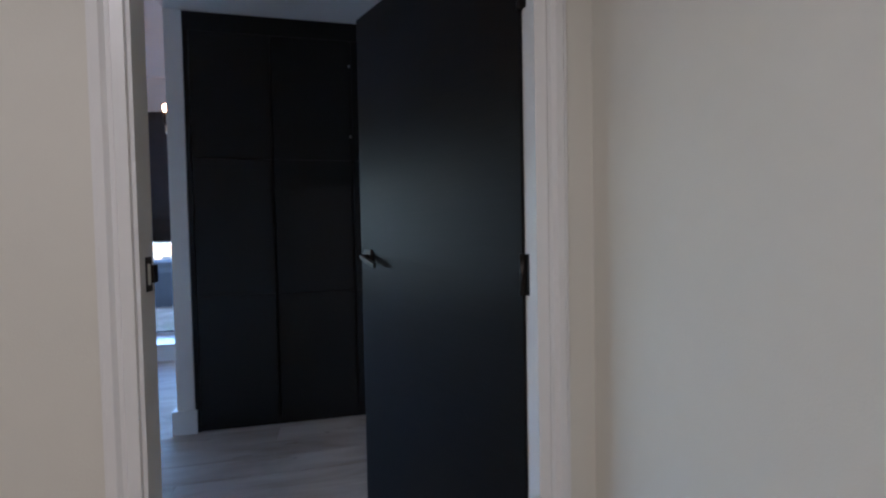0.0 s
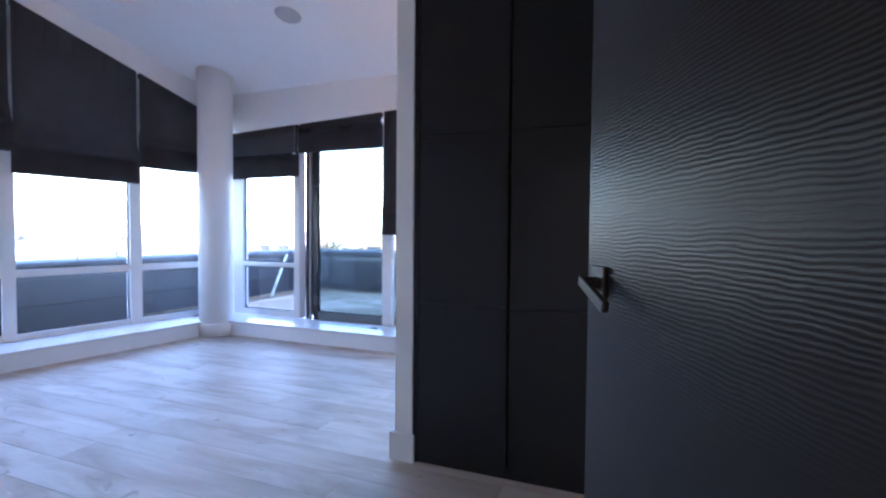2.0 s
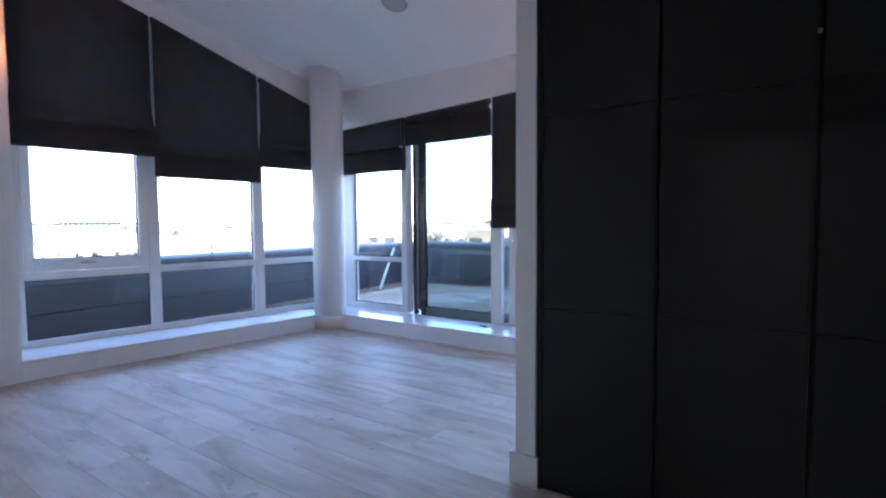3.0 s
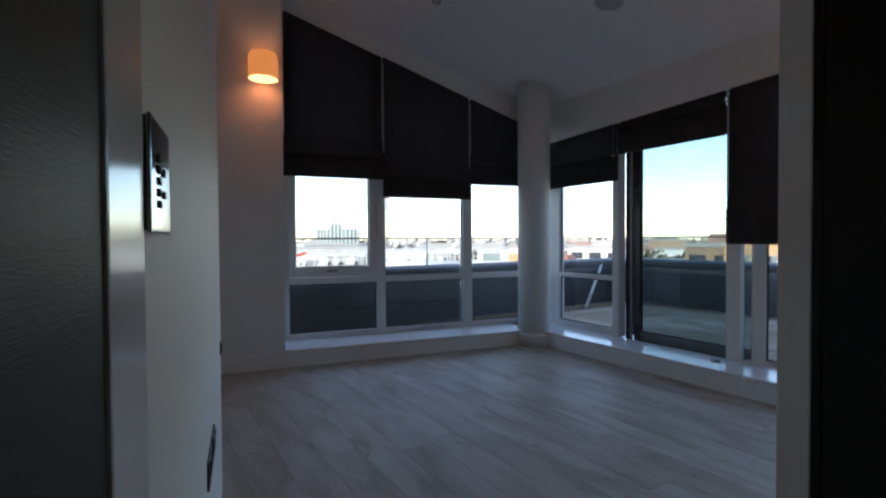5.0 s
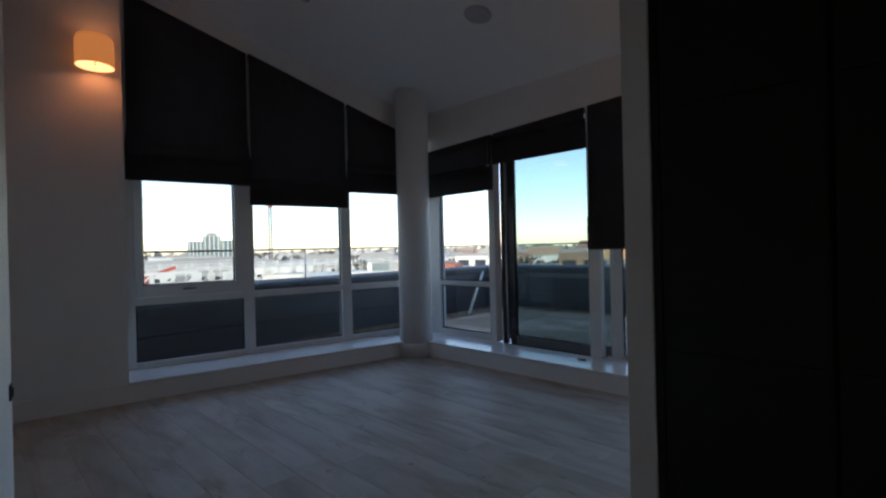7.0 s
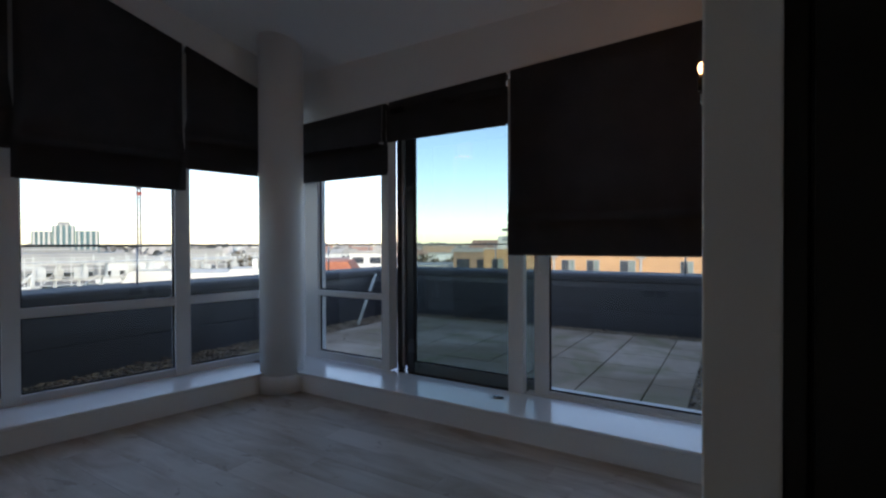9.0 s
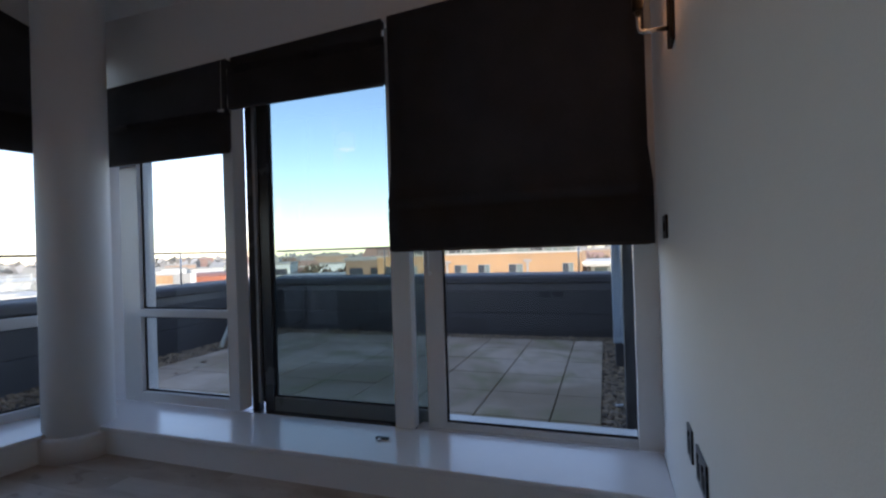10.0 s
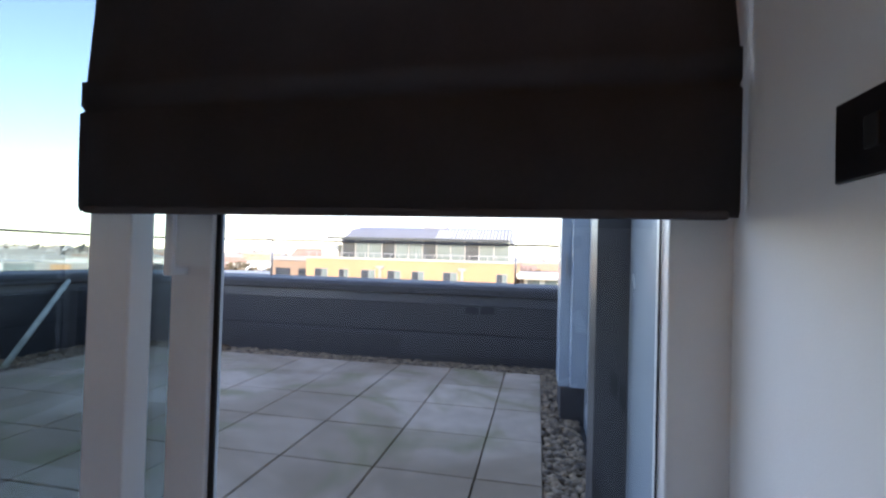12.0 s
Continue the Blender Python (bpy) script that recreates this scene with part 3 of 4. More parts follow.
def north_window():
    w = thing("window_2", N_SIDE, "white framed terrace window with a tinted sliding door", "window", kind="structure")
    bar(w, "window_frame", -4.46, -4.285, 0.0, 0.09, 0.17, 2.5)
    bar(w, "mullion", -3.485, -3.400, -0.015, 0.10, 0.17, 2.5)
    bar(w, "bottom_rail", -4.285, -3.485, 0.0, 0.085, 0.17, 0.24)
    bar(w, "transom", -4.285, -3.485, -0.008, 0.085, 0.782, 0.835)
    pane(w, -4.285, -3.485, 0.24, 0.782)
    pane(w, -4.285, -3.485, 0.835, 2.4)
    bar(w, "post", -2.275, -2.155, -0.02, 0.05, 0.17, 2.5)
    bar(w, "window_frame", -0.960, -0.846, 0.0, 0.10, 0.17, 2.5)
    bar(w, "threshold", -2.155, -0.960, 0.012, 0.16, 0.160, 0.172)
    bar(w, "sliding_track", -3.400, -2.155, 0.006, 0.19, 0.140, 0.150, GREYALU, 0.002, "dark recessed sliding track")
    # inner fixed leaf
    leaf = part("fixed_leaf", solid((-2.09, -1.978, 0.035, 0.085, 0.168, 2.45), (-1.978, -0.960, 0.035, 0.085, 0.168, 0.205), bevel=0.004), UPVC, w)
    pane(leaf, -1.978, -0.962, 0.205, 2.4, 0.06, right=0.003)
    pull = part("pull_handle", solid((-2.062, -2.040, -0.022, -0.008, 1.05, 1.30), (-2.060, -2.042, -0.012, 0.036, 1.052, 1.072), (-2.060, -2.042, -0.012, 0.036, 1.278, 1.298), bevel=0.003), PLASTIC, leaf, "white door pull handle")
    # sliding leaf behind it, dark outside with a white inner edge
    sl = part("sliding_leaf", solid((-3.398, -3.340, 0.10, 0.15, 0.150, 2.45), (-3.292, -3.215, 0.10, 0.15, 0.150, 2.45), bevel=0.004), GREYALU, w, "dark grey sliding door frame")
    part("bottom_rail", solid((-3.215, -2.05, 0.102, 0.148, 0.152, 0.245), bevel=0.004), RAILGREY, sl, "mid grey bottom rail")
    part("sliding_edge", solid((-3.338, -3.318, 0.095, 0.14, 0.20, 2.45)), STEEL, sl)
    pane(sl, -3.316, -3.294, 0.2, 2.4, 0.13)
    pane(sl, -3.215, -2.05, 0.245, 2.4, 0.125, PANE_TINT)
    return w


west_window()
north_window()

# round column at the corner
column = thing("column", AT((-4.26, 6.155, 0)), "round white plastered column at the window corner", "column", kind="structure")
part("shaft", turned([(0.189, 0.0), (0.189, 3.6)], 56), WALL, column)
part("base_skirting", turned([(0.216, 0.0), (0.218, 0.132), (0.212, 0.145), (0.190, 0.148)], 56), GLOSS, column)


# ---- roman blinds ----
def roman_blind(m, x0, x1, z_bottom, top_left, top_right, label, y0=0.0, drop=0.30):
    """A fabric blind hung flat, its foot gathered in shallow folds. y runs away from the room."""
    b = thing("roman_blind", m @ AT(((x0 + x1) / 2, y0, z_bottom)), label, "blind", "roman blinds at the windows")
    h = (x1 - x0) / 2
    zt0, zt1 = top_left - z_bottom, top_right - z_bottom
    bm = bmesh.new()
    rnd = random.Random(int(100 * (x1 + 9)))
    cols, folds = 16, [(0.0, 0.002), (0.012, 0.008), (0.12, 0.011), (0.225, 0.012), (0.235, 0.000), (0.245, 0.010), (0.28, 0.010), (drop, 0.010), (drop + 0.004, -0.002)]
    rows = []
    sway = [0.002 * math.sin(i * 0.9 + rnd.random()) for i in range(cols + 1)]
    for z, out in folds:
        rows.append([bm.verts.new((-h - 0.008 + (2 * h + 0.016) * i / cols, -0.02 - out + sway[i], z + 0.003 * math.sin(3.1 * i / cols))) for i in range(cols + 1)])
    for f in (0.15, 0.4, 0.7, 1.0):
        row = []
        for i in range(cols + 1):
            top = zt0 + (zt1 - zt0) * i / cols
            row.append(bm.verts.new((-h + 0.011 + (2 * h - 0.022) * i / cols, -0.018 + sway[i] * (1 - f) - 0.004 * math.sin(f * 9), drop + 0.01 + (top - drop - 0.01) * f)))
        rows.append(row)
    for a, c in zip(rows, rows[1:]):
        for i in range(cols):
            bm.faces.new((a[i], a[i + 1], c[i + 1], c[i])).smooth = True
    front = bm.faces[:]
    bmesh.ops.solidify(bm, geom=front, thickness=-0.004)
    part("fabric", bm, BLIND, b)
    part("bottom_bar", solid((-h + 0.01, h - 0.01, -0.032, -0.012, -0.004, 0.012), bevel=0.004), BLIND, b)
    part("fold", solid((-h, h, -0.014, -0.004, 0.02, 0.26), bevel=0.004), BLIND, b)
    part("headrail", prism([(-h + 0.01, zt0 - 0.05), (h - 0.01, zt1 - 0.05), (h - 0.01, zt1 - 0.005), (-h + 0.01, zt0 - 0.005)], -0.014, 0.02, "y"), BLIND, b)
    return b


WB = W_SIDE @ AT((0, -0.085, 0))
roman_blind(WB, -1.54, -0.479, 1.925, hb(-1.54) + 0.01, hb(-0.475) + 0.01, "dark brown fabric roman blind with a sloping head, half drawn")
roman_blind(WB, -0.479, 0.585, 1.728, hb(-0.475) + 0.01, hb(0.598) + 0.01, "dark brown fabric roman blind with a sloping head, drawn lower", y0=-0.012)
roman_blind(WB, 0.598, 1.40, 1.912, hb(0.598) + 0.01, hb(1.40) + 0.01, "narrow dark brown roman blind beside the column")
NB = AT((0, 6.572, 0))
roman_blind(NB, -4.55, -3.385, 1.875, 2.44, 2.49, "dark brown roman blind above the fixed terrace pane", drop=0.24)
roman_blind(NB, -3.375, -2.262, 2.152, 2.49, 2.54, "dark brown roman blind raised above the sliding door", drop=0.2)
roman_blind(NB, -2.245, -0.872, 1.194, 2.54, 2.605, "dark brown roman blind drawn half down the terrace window", y0=-0.01)


# chain cleat at the foot of the raised blind
cleat = thing("blind_cleat", AT((-3.42, 6.53, 2.145)), "small white chain cleat beside the raised blind", "blind cleat")
part("cleat_body", solid((-0.03, 0.012, -0.008, 0.008, -0.004, 0.008), bevel=0.002), PLASTIC, cleat)
part("cleat_hook", moved(solid((-0.008, 0.03, -0.006, 0.006, -0.003, 0.003), bevel=0.001), pose(-0.02, 0, 0.004, 0, 28, 0)), PLASTIC, cleat)
part("cord", tube([(-0.01, 0.005, 0.0), (-0.01, 0.01, 0.33)], 0.0012, 6), PLASTIC, cleat)

# ---- fittings on the walls ----
def wall_light(m, shaded, label):
    """m: on the wall, z up, y out of the wall into the room."""
    l = thing("wall_light", m, label, "lamp")
    lift = 0.13 if shaded else 0.0
    part("back_plate", solid((-0.045, 0.045, 0, 0.014, lift - 0.085, lift + 0.085), bevel=0.003), BRONZE if not shaded else CHROME, l)
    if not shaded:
        part("arm", tube([(0, 0.012, -0.03), (0, 0.088, -0.03), (0, 0.101, -0.027), (0, 0.106, -0.015), (0, 0.106, 0.05)], 0.008), CHROME, l)
        part("lamp_holder", moved(turned([(0.017, 0.04), (0.019, 0.05), (0.019, 0.11), (0.012, 0.115)], 20), AT((0, 0.106, 0))), BRONZE, l)
        part("bulb", moved(turned([(0.010, 0.11), (0.013, 0.122), (0.018, 0.138), (0.019, 0.150), (0.015, 0.164), (0.005, 0.172)], 24), AT((0, 0.106, 0))), BULB, l, "lit warm bulb")
    else:
        part("arm", tube([(0, 0.012, 0.06), (0, 0.155, 0.06), (0, 0.155, 0.10)], 0.008), CHROME, l)
        part("bulb", moved(turned([(0.012, 0.10), (0.033, 0.14), (0.036, 0.16), (0.03, 0.185), (0.012, 0.198)], 24), AT((0, 0.155, 0))), BULB, l, "lit warm bulb")
        sh = part("shade", moved(turned([(0.128, 0.0), (0.130, 0.0), (0.130, 0.20), (0.115, 0.235), (0.07, 0.252)], 48, False), AT((0, 0.155, 0))), SHADE, l, "lit cream domed drum shade")
        part("shade_lining", moved(turned([(0.1265, 0.002), (0.1265, 0.198), (0.112, 0.232), (0.068, 0.249)], 48, False), AT((0, 0.155, 0))), SHADEIN, sh)
    return l


wall_light(W_SIDE @ pose(-1.735, -0.46, 2.735, 0, 0, 180), True, "wall light with a glowing cream drum shade")
wall_light(PARTITION @ pose(-0.878, 5.80, 1.93, 0, 0, 90), False, "bare bulb wall light on a dark bronze plate")
lamp("shade_light", tuple(W_SIDE @ Vector((-1.735, -0.615, 2.91))), 0.085, (1.0, 0.55, 0.26), 0.04)
wall_light(PARTITION @ pose(-0.878, 4.49, 1.955, 0, 0, 90), False, "bare bulb wall light on a dark bronze plate")
lamp("bulb_light", tuple(PARTITION @ Vector((-0.984, 5.80, 2.075))), 0.32, (1.0, 0.52, 0.22), 0.04)
lamp("bulb_light", tuple(PARTITION @ Vector((-0.984, 4.49, 2.10))), 0.28, (1.0, 0.52, 0.22), 0.04)


def plate(m, w, h, kind, label, name, category, group=""):
    p = thing(name, m, label, category, group)
    part("cover_plate", solid((-w / 2, w / 2, 0, 0.007, -h / 2, h / 2), bevel=0.002), BLACKPLATE, p)
    if kind == "switch":
        part("rocker", solid((-0.012, 0.012, 0.006, 0.011, -0.018, 0.018), bevel=0.002), RUBBER, p)
    else:
        for x in ((-w / 4, w / 4) if w > 0.1 else (0,)):
            s = part("socket_face", solid((x - 0.022, x + 0.022, 0.007, 0.0085, -0.03, 0.018), bevel=0.0005), RUBBER, p)
            part("rocker", solid((x - 0.008, x + 0.008, 0.007, 0.011, 0.022, 0.036), bevel=0.001), RUBBER, p)
    return p


plate(PARTITION @ pose(-0.878, 6.210, 1.259, 0, 0, 90), 0.140, 0.095, "switch", "black nickel light switch plate on white wall", "light_switch", "switch")
plate(PARTITION @ pose(-0.878, 5.70, 0.575, 0, 0, 90), 0.088, 0.10, "socket", "black nickel socket plate low on white wall", "wall_socket", "socket", "sockets on the partition")
plate(PARTITION @ pose(-0.878, 5.50, 0.572, 0, 0, 90), 0.15, 0.10, "socket", "black nickel double socket plate low on white wall", "wall_socket", "socket", "sockets on the partition")

# on the splayed wall: local x runs from the outer corner to the entrance, y out of the room side
SP = SPLAY @ pose(0, 0, 0)
for x in (0.79, 0.975):
    plate(SP @ pose(x, 0, 0.523), 0.15, 0.09, "socket", "black nickel double socket low on splayed wall", "wall_socket", "socket", "sockets on the splayed wall")
plate(SP @ pose(0.10, 0, 0.72), 0.05, 0.06, "switch", "small dark plate near the rounded wall corner", "light_switch", "switch")


def control_panel(m):
    """A square steel keypad: two columns of dark keys on a polished face."""
    p = thing("control_panel", m, "polished steel wall control panel with dark keys", "control panel")
    part("back_box", solid((-0.071, 0.071, 0, 0.006, -0.068, 0.068), bevel=0.002), RUBBER, p)
    part("face", solid((-0.075, 0.075, 0.006, 0.012, -0.071, 0.071), bevel=0.003), POLISHED, p, "polished steel face")
    for k in range(5):
        part("key", solid((0.014, 0.030, 0.012, 0.0145, 0.019 - k * 0.0145, 0.029 - k * 0.0145), bevel=0.001), RUBBER, p)
    for k in (1, 3):
        part("key", solid((-0.022, -0.006, 0.012, 0.0145, 0.019 - k * 0.0145, 0.029 - k * 0.0145), bevel=0.001), RUBBER, p)


control_panel(SP @ pose(1.922, 0, 1.321))

cupboard = thing("cupboard_door", SP @ AT((2.30, 0, 0)), "dark brown flush door in a white gloss frame", "door")
part("frame_architrave", solid((-0.292, -0.250, 0, 0.006, 0, 2.12), bevel=0.003), SATIN, cupboard, "white gloss architrave")
part("frame_upright", solid((-0.246, -0.120, 0, 0.009, 0, 2.1), bevel=0.004), SATIN, cupboard, "white gloss door frame")
part("leaf", solid((-0.120, 0.065, 0.0, 0.005, 0.01, 2.09), bevel=0.002), DOORDARK, cupboard)

# ceiling fittings
TILT_C = math.degrees(math.atan(0.254))


def on_ceiling(x, y):
    return AT((x, y, ceiling_z(y))) @ pose(0, 0, 0, -TILT_C, 0, 0)


disc = thing("ceiling_speaker", on_ceiling(-2.67, 5.50), "round grey ceiling speaker grille", "speaker")
part("rim", turned([(0.112, -0.001), (0.120, -0.006), (0.124, 0.0)], 48, False), PLASTIC, disc)
part("grille", turned([(0.02, -0.0065), (0.10, -0.006), (0.113, -0.003)], 48), GRILLE, disc)
spot = thing("ceiling_spotlight", on_ceiling(-3.84, 4.55), "small recessed chrome ceiling spotlight", "lamp")
part("bezel", turned([(0.030, -0.010), (0.044, -0.004), (0.046, 0.0)], 36, False), CHROME, spot)
part("lens", turned([(0.001, -0.004), (0.030, -0.006)], 24), GRILLE, spot)

# Unseen fixture and lamp, added to brighten the hall.
hall_fill = thing("added_hall_light", AT((-0.42, 0.48, 2.45)), "added round ceiling fixture, out of view, that lights the hall", "lamp")
part("rim", turned([(0.15, -0.05), (0.16, -0.03), (0.16, 0.0)], 40, False), CHROME, hall_fill)
part("diffuser", turned([(0.02, -0.062), (0.10, -0.058), (0.15, -0.045)], 40), HALLGLOW, hall_fill)
lamp("hall_fill_lamp", (-0.42, 0.48, 2.37), 1.07, (1.0, 0.945, 0.81), 0.24, "AREA")

# small brass door stop on the terrace sill
stop = thing("door_catch", AT((-2.265, 6.41, 0.172)), "small dark bronze sliding door catch on the sill", "door catch")
part("catch_body", solid((-0.045, 0.03, -0.012, 0.012, 0, 0.012), bevel=0.003), BRONZE, stop)
part("catch_knob", moved(turned([(0.010, 0), (0.011, 0.012), (0.004, 0.016)], 16), AT((-0.015, -0.02, 0.0))), CHROME, stop)


# ---- terrace ----
terrace = structure("terrace_floor", solid((-6.9, -0.5, 6.95, 11.2, -0.4, -0.092)), BEDDING, "roof terrace with concrete slabs and pebble margins", "terrace")
structure("terrace_floor_west", prism([(-6.88, 1.0), (-6.08, 1.0), (-4.93, 6.948), (-6.88, 6.948)], -0.4, -0.094, "z"), BEDDING, "pebbled strip of the roof terrace", "terrace")
XJ = [-1.150, -1.505] + [-1.505 - 0.562 * k for k in range(1, 9)]
YJ = [10.54, 9.93] + [9.93 - 0.6 * k for k in range(1, 6)]


def lay_slabs():
    rnd = random.Random(3)
    cache = {}
    for xa, xb in zip(XJ, XJ[1:]):
        for ya, yb in zip(YJ, YJ[1:]):
            w, d = round(xa - xb, 3), round(ya - yb, 3)
            if (w, d) not in cache:
                cache[(w, d)] = mesh_of("paving_slab", solid((0.005, w - 0.005, 0.005, d - 0.005, 0, 0.045), bevel=0.004, segments=1), SLAB)
            ob = new("paving_slab", cache[(w, d)])
            ob.parent = terrace
            ob.matrix_basis = pose(xb, yb, -0.095 + rnd.uniform(-0.0015, 0.0015), rnd.uniform(-0.15, 0.15), rnd.uniform(-0.15, 0.15), 0)


def scatter(name, zones, size, mat, label, category, seed, flat=0.6, z=-0.085, layers=1):
    """Many small rounded stones or scraps in one mesh. zones: (x0, x1, y0, y1, count)."""
    rng = np.random.default_rng(seed)
    t = (1 + 5 ** 0.5) / 2
    base = np.array([(-1, t, 0), (1, t, 0), (-1, -t, 0), (1, -t, 0), (0, -1, t), (0, 1, t), (0, -1, -t), (0, 1, -t), (t, 0, -1), (t, 0, 1), (-t, 0, -1), (-t, 0, 1)], float)
    base /= np.linalg.norm(base[0])
    tri = np.array([(0, 11, 5), (0, 5, 1), (0, 1, 7), (0, 7, 10), (0, 10, 11), (1, 5, 9), (5, 11, 4), (11, 10, 2), (10, 7, 6), (7, 1, 8), (3, 9, 4), (3, 4, 2), (3, 2, 6), (3, 6, 8), (3, 8, 9), (4, 9, 5), (2, 4, 11), (6, 2, 10), (8, 6, 7), (9, 8, 1)])
    vs, fs, n = [], [], 0
    for x0, x1, y0, y1, count in zones:
        for _ in range(count):
            s = size * rng.uniform(0.55, 1.35) * np.array([1, rng.uniform(0.6, 1), flat * rng.uniform(0.7, 1.2)])
            a = rng.uniform(0, 6.28)
            r = np.array([[math.cos(a), -math.sin(a), 0], [math.sin(a), math.cos(a), 0], [0, 0, 1]])
            p = (base * (1 + rng.uniform(-0.12, 0.12, (12, 1)))) * s @ r.T
            p += (rng.uniform(x0, x1), rng.uniform(y0, y1), z + s[2] * 0.6 + rng.uniform(0, 0.015) * layers)
            vs.append(p), fs.append(tri + n)
            n += 12
    me = bpy.data.meshes.new(name)
    me.from_pydata(np.concatenate(vs).tolist(), [], np.concatenate(fs).tolist())
    me.polygons.foreach_set("use_smooth", [True] * len(me.polygons))
    me.materials.append(mat)
    return tagged(new(name, me), label, category, kind="stuff")


# parapets with coping, flashing and cladding boards
def parapet(name, m, length, label):
    p = thing(name, m, label, "parapet", kind="structure")
    part("core", solid((0, length, 0.03, 0.36, -0.4, 0.70)), CLAD, p)
    for z0, z1 in ((-0.09, 0.258), (0.264, 0.585)):
        part("cladding_board", solid((0.003, length - 0.003, 0.0, 0.03, z0, z1), bevel=0.003, segments=1), CLAD, p)
    part("flashing", prism([(0.02, 0.575), (-0.012, 0.585), (-0.004, 0.69), (0.03, 0.70)], 0, length, "x"), FLASH, p)
    part("coping", prism([(-0.03, 0.69), (-0.042, 0.70), (-0.042, 0.765), (-0.025, 0.795), (0.02, 0.81), (0.36, 0.83), (0.42, 0.81), (0.43, 0.70)], 0, length, "x", bevel=0.006), COPING, p)
    k = 2.10
    while k < length:
        part("rail_post", tube([(k, 0.22, 0.82), (k, 0.22, 1.268)], 0.011, 8), STEEL, p, "slim bright steel rail post")
        k += 3.05
    part("rail", tube([(0, 0.22, 1.271), (length, 0.22, 1.271)], 0.013, 8), COPING, p, "thin dark handrail")
    return p


parapet("parapet_north", AT((-6.6, 10.85, 0)), 7.1, "charcoal clad roof parapet with rounded coping and thin handrail")
parapet("parapet_west", pose(-6.55, 1.0, 0, 0, 0, 90), 9.9, "charcoal clad roof parapet beside the pebble margin")

# clad side wall of the terrace
side = thing("terrace_side_wall", AT((-0.90, 6.95, -0.09)), "pale blue-grey panelled side wall of the terrace", "wall", kind="structure")
part("wall", solid((0.05, 0.5, 0, 3.95, 0.0, 3.5)), BLUEPANEL, side)
part("pale_pilaster", solid((-0.135, 0.05, 2.30, 2.72, 0.27, 3.5), bevel=0.006), BLUEPANEL, side)
part("pale_pilaster_cap", solid((-0.06, 0.05, 2.16, 2.30, 0.30, 3.5), bevel=0.004), BLUEPANEL, side)
part("plinth", solid((-0.12, 0.05, 2.28, 2.74, 0.0, 0.27), bevel=0.004), FLASH, side)
part("dark_pilaster", solid((-0.085, 0.05, 0.56, 0.78, 0.0, 3.4), bevel=0.004), FLASH, side)
part("glazed_panel", solid((0.035, 0.05, 0.0, 0.56, 0.15, 3.4)), BLUEPANEL, side)
part("bracket", solid((-0.10, -0.085, 2.27, 2.30, 1.1, 1.26), bevel=0.003), STEEL, side)
part("ledge", solid((-0.02, 0.05, 0.02, 0.56, 0.05, 0.15), bevel=0.004), FLASH, side)

# A bar modelled in place of a slanting streak of light.
single("light_streak_bar", tube([(-6.10, 9.20, -0.04), (-6.52, 10.15, 0.72)], 0.028, 8), LIGHTSTREAK, "pale bar standing in for a slanting streak of light on the parapet", "batten")
scatter("pebbles", [(-1.145, -0.90, 6.97, 10.84, 2700), (-6.54, -1.15, 10.55, 10.84, 3300), (-6.54, -6.01, 7.0, 10.55, 3000), (-6.54, -5.3, 2.6, 7.0, 3600)], 0.024, PEBBLE, "rounded brown river pebbles along the terrace margins", "pebbles", 5)
scatter("dead_leaves", [(-6.5, -5.3, 2.8, 8.5, 150), (-6.2, -4.8, 10.5, 10.8, 40)], 0.035, LITTER, "dry brown leaves among the pebbles", "leaves", 9, flat=0.12, z=-0.045)
scatter("paper_scrap", [(-1.05, -1.01, 7.9, 7.94, 2)], 0.035, PAPER, "crumpled white paper scrap on the pebbles", "litter", 2, flat=0.5, z=-0.05)


# ---- the town beyond ----
GZ = -19.0
structure("ground", solid((-4000, 4000, -4000, 4000, GZ - 1, GZ)), GROUND, "distant city ground in winter haze", "ground")
# the block under and behind the flat
structure("building_below", solid((-6.95, 12, -14, 11.25, GZ, -0.45)), FARBRICK, "lower storeys of the apartment block", "building")


def bearing(deg, d, z=0.0):
    a = radians(deg)
    return Vector((-1.0 - d * math.sin(a), 4.0 + d * math.cos(a), z))


def facing(deg, d, z=0.0, turn=0.0):
    p = bearing(deg, d, z)
    return pose(p.x, p.y, p.z, 0, 0, deg + turn)


def house(m, w, d, top, wall_mat, roof_mat, label, storeys=3, columns=6, pitched=True, name="house", glass_mat=None):
    """A plain far building that faces the terrace. Local y runs away."""
    h = thing(name, m, label, "building")
    z0 = GZ - m.translation.z
    part("wall", solid((-w / 2, w / 2, 0, d, z0, top)), wall_mat, h)
    if pitched:
        part("roof", prism([(-w / 2 - 0.4, top), (w / 2 + 0.4, top), (w / 2 - 1.5, top + 2.6), (-w / 2 + 1.5, top + 2.6)], -0.3, d + 0.3, "y"), roof_mat, h)
    else:
        part("roof", solid((-w / 2 - 0.2, w / 2 + 0.2, -0.2, d + 0.2, top, top + 0.5)), roof_mat, h)
    for s in range(storeys):
        for c in range(columns):
            x = -w / 2 + w * (c + 0.5) / columns
            z = top - 1.0 - 3.0 * s
            part("window", solid((x - 0.32 * w / columns, x + 0.32 * w / columns, -0.08, 0.02, z - 1.5, z)), glass_mat or WINDOWDARK, h)
    return h


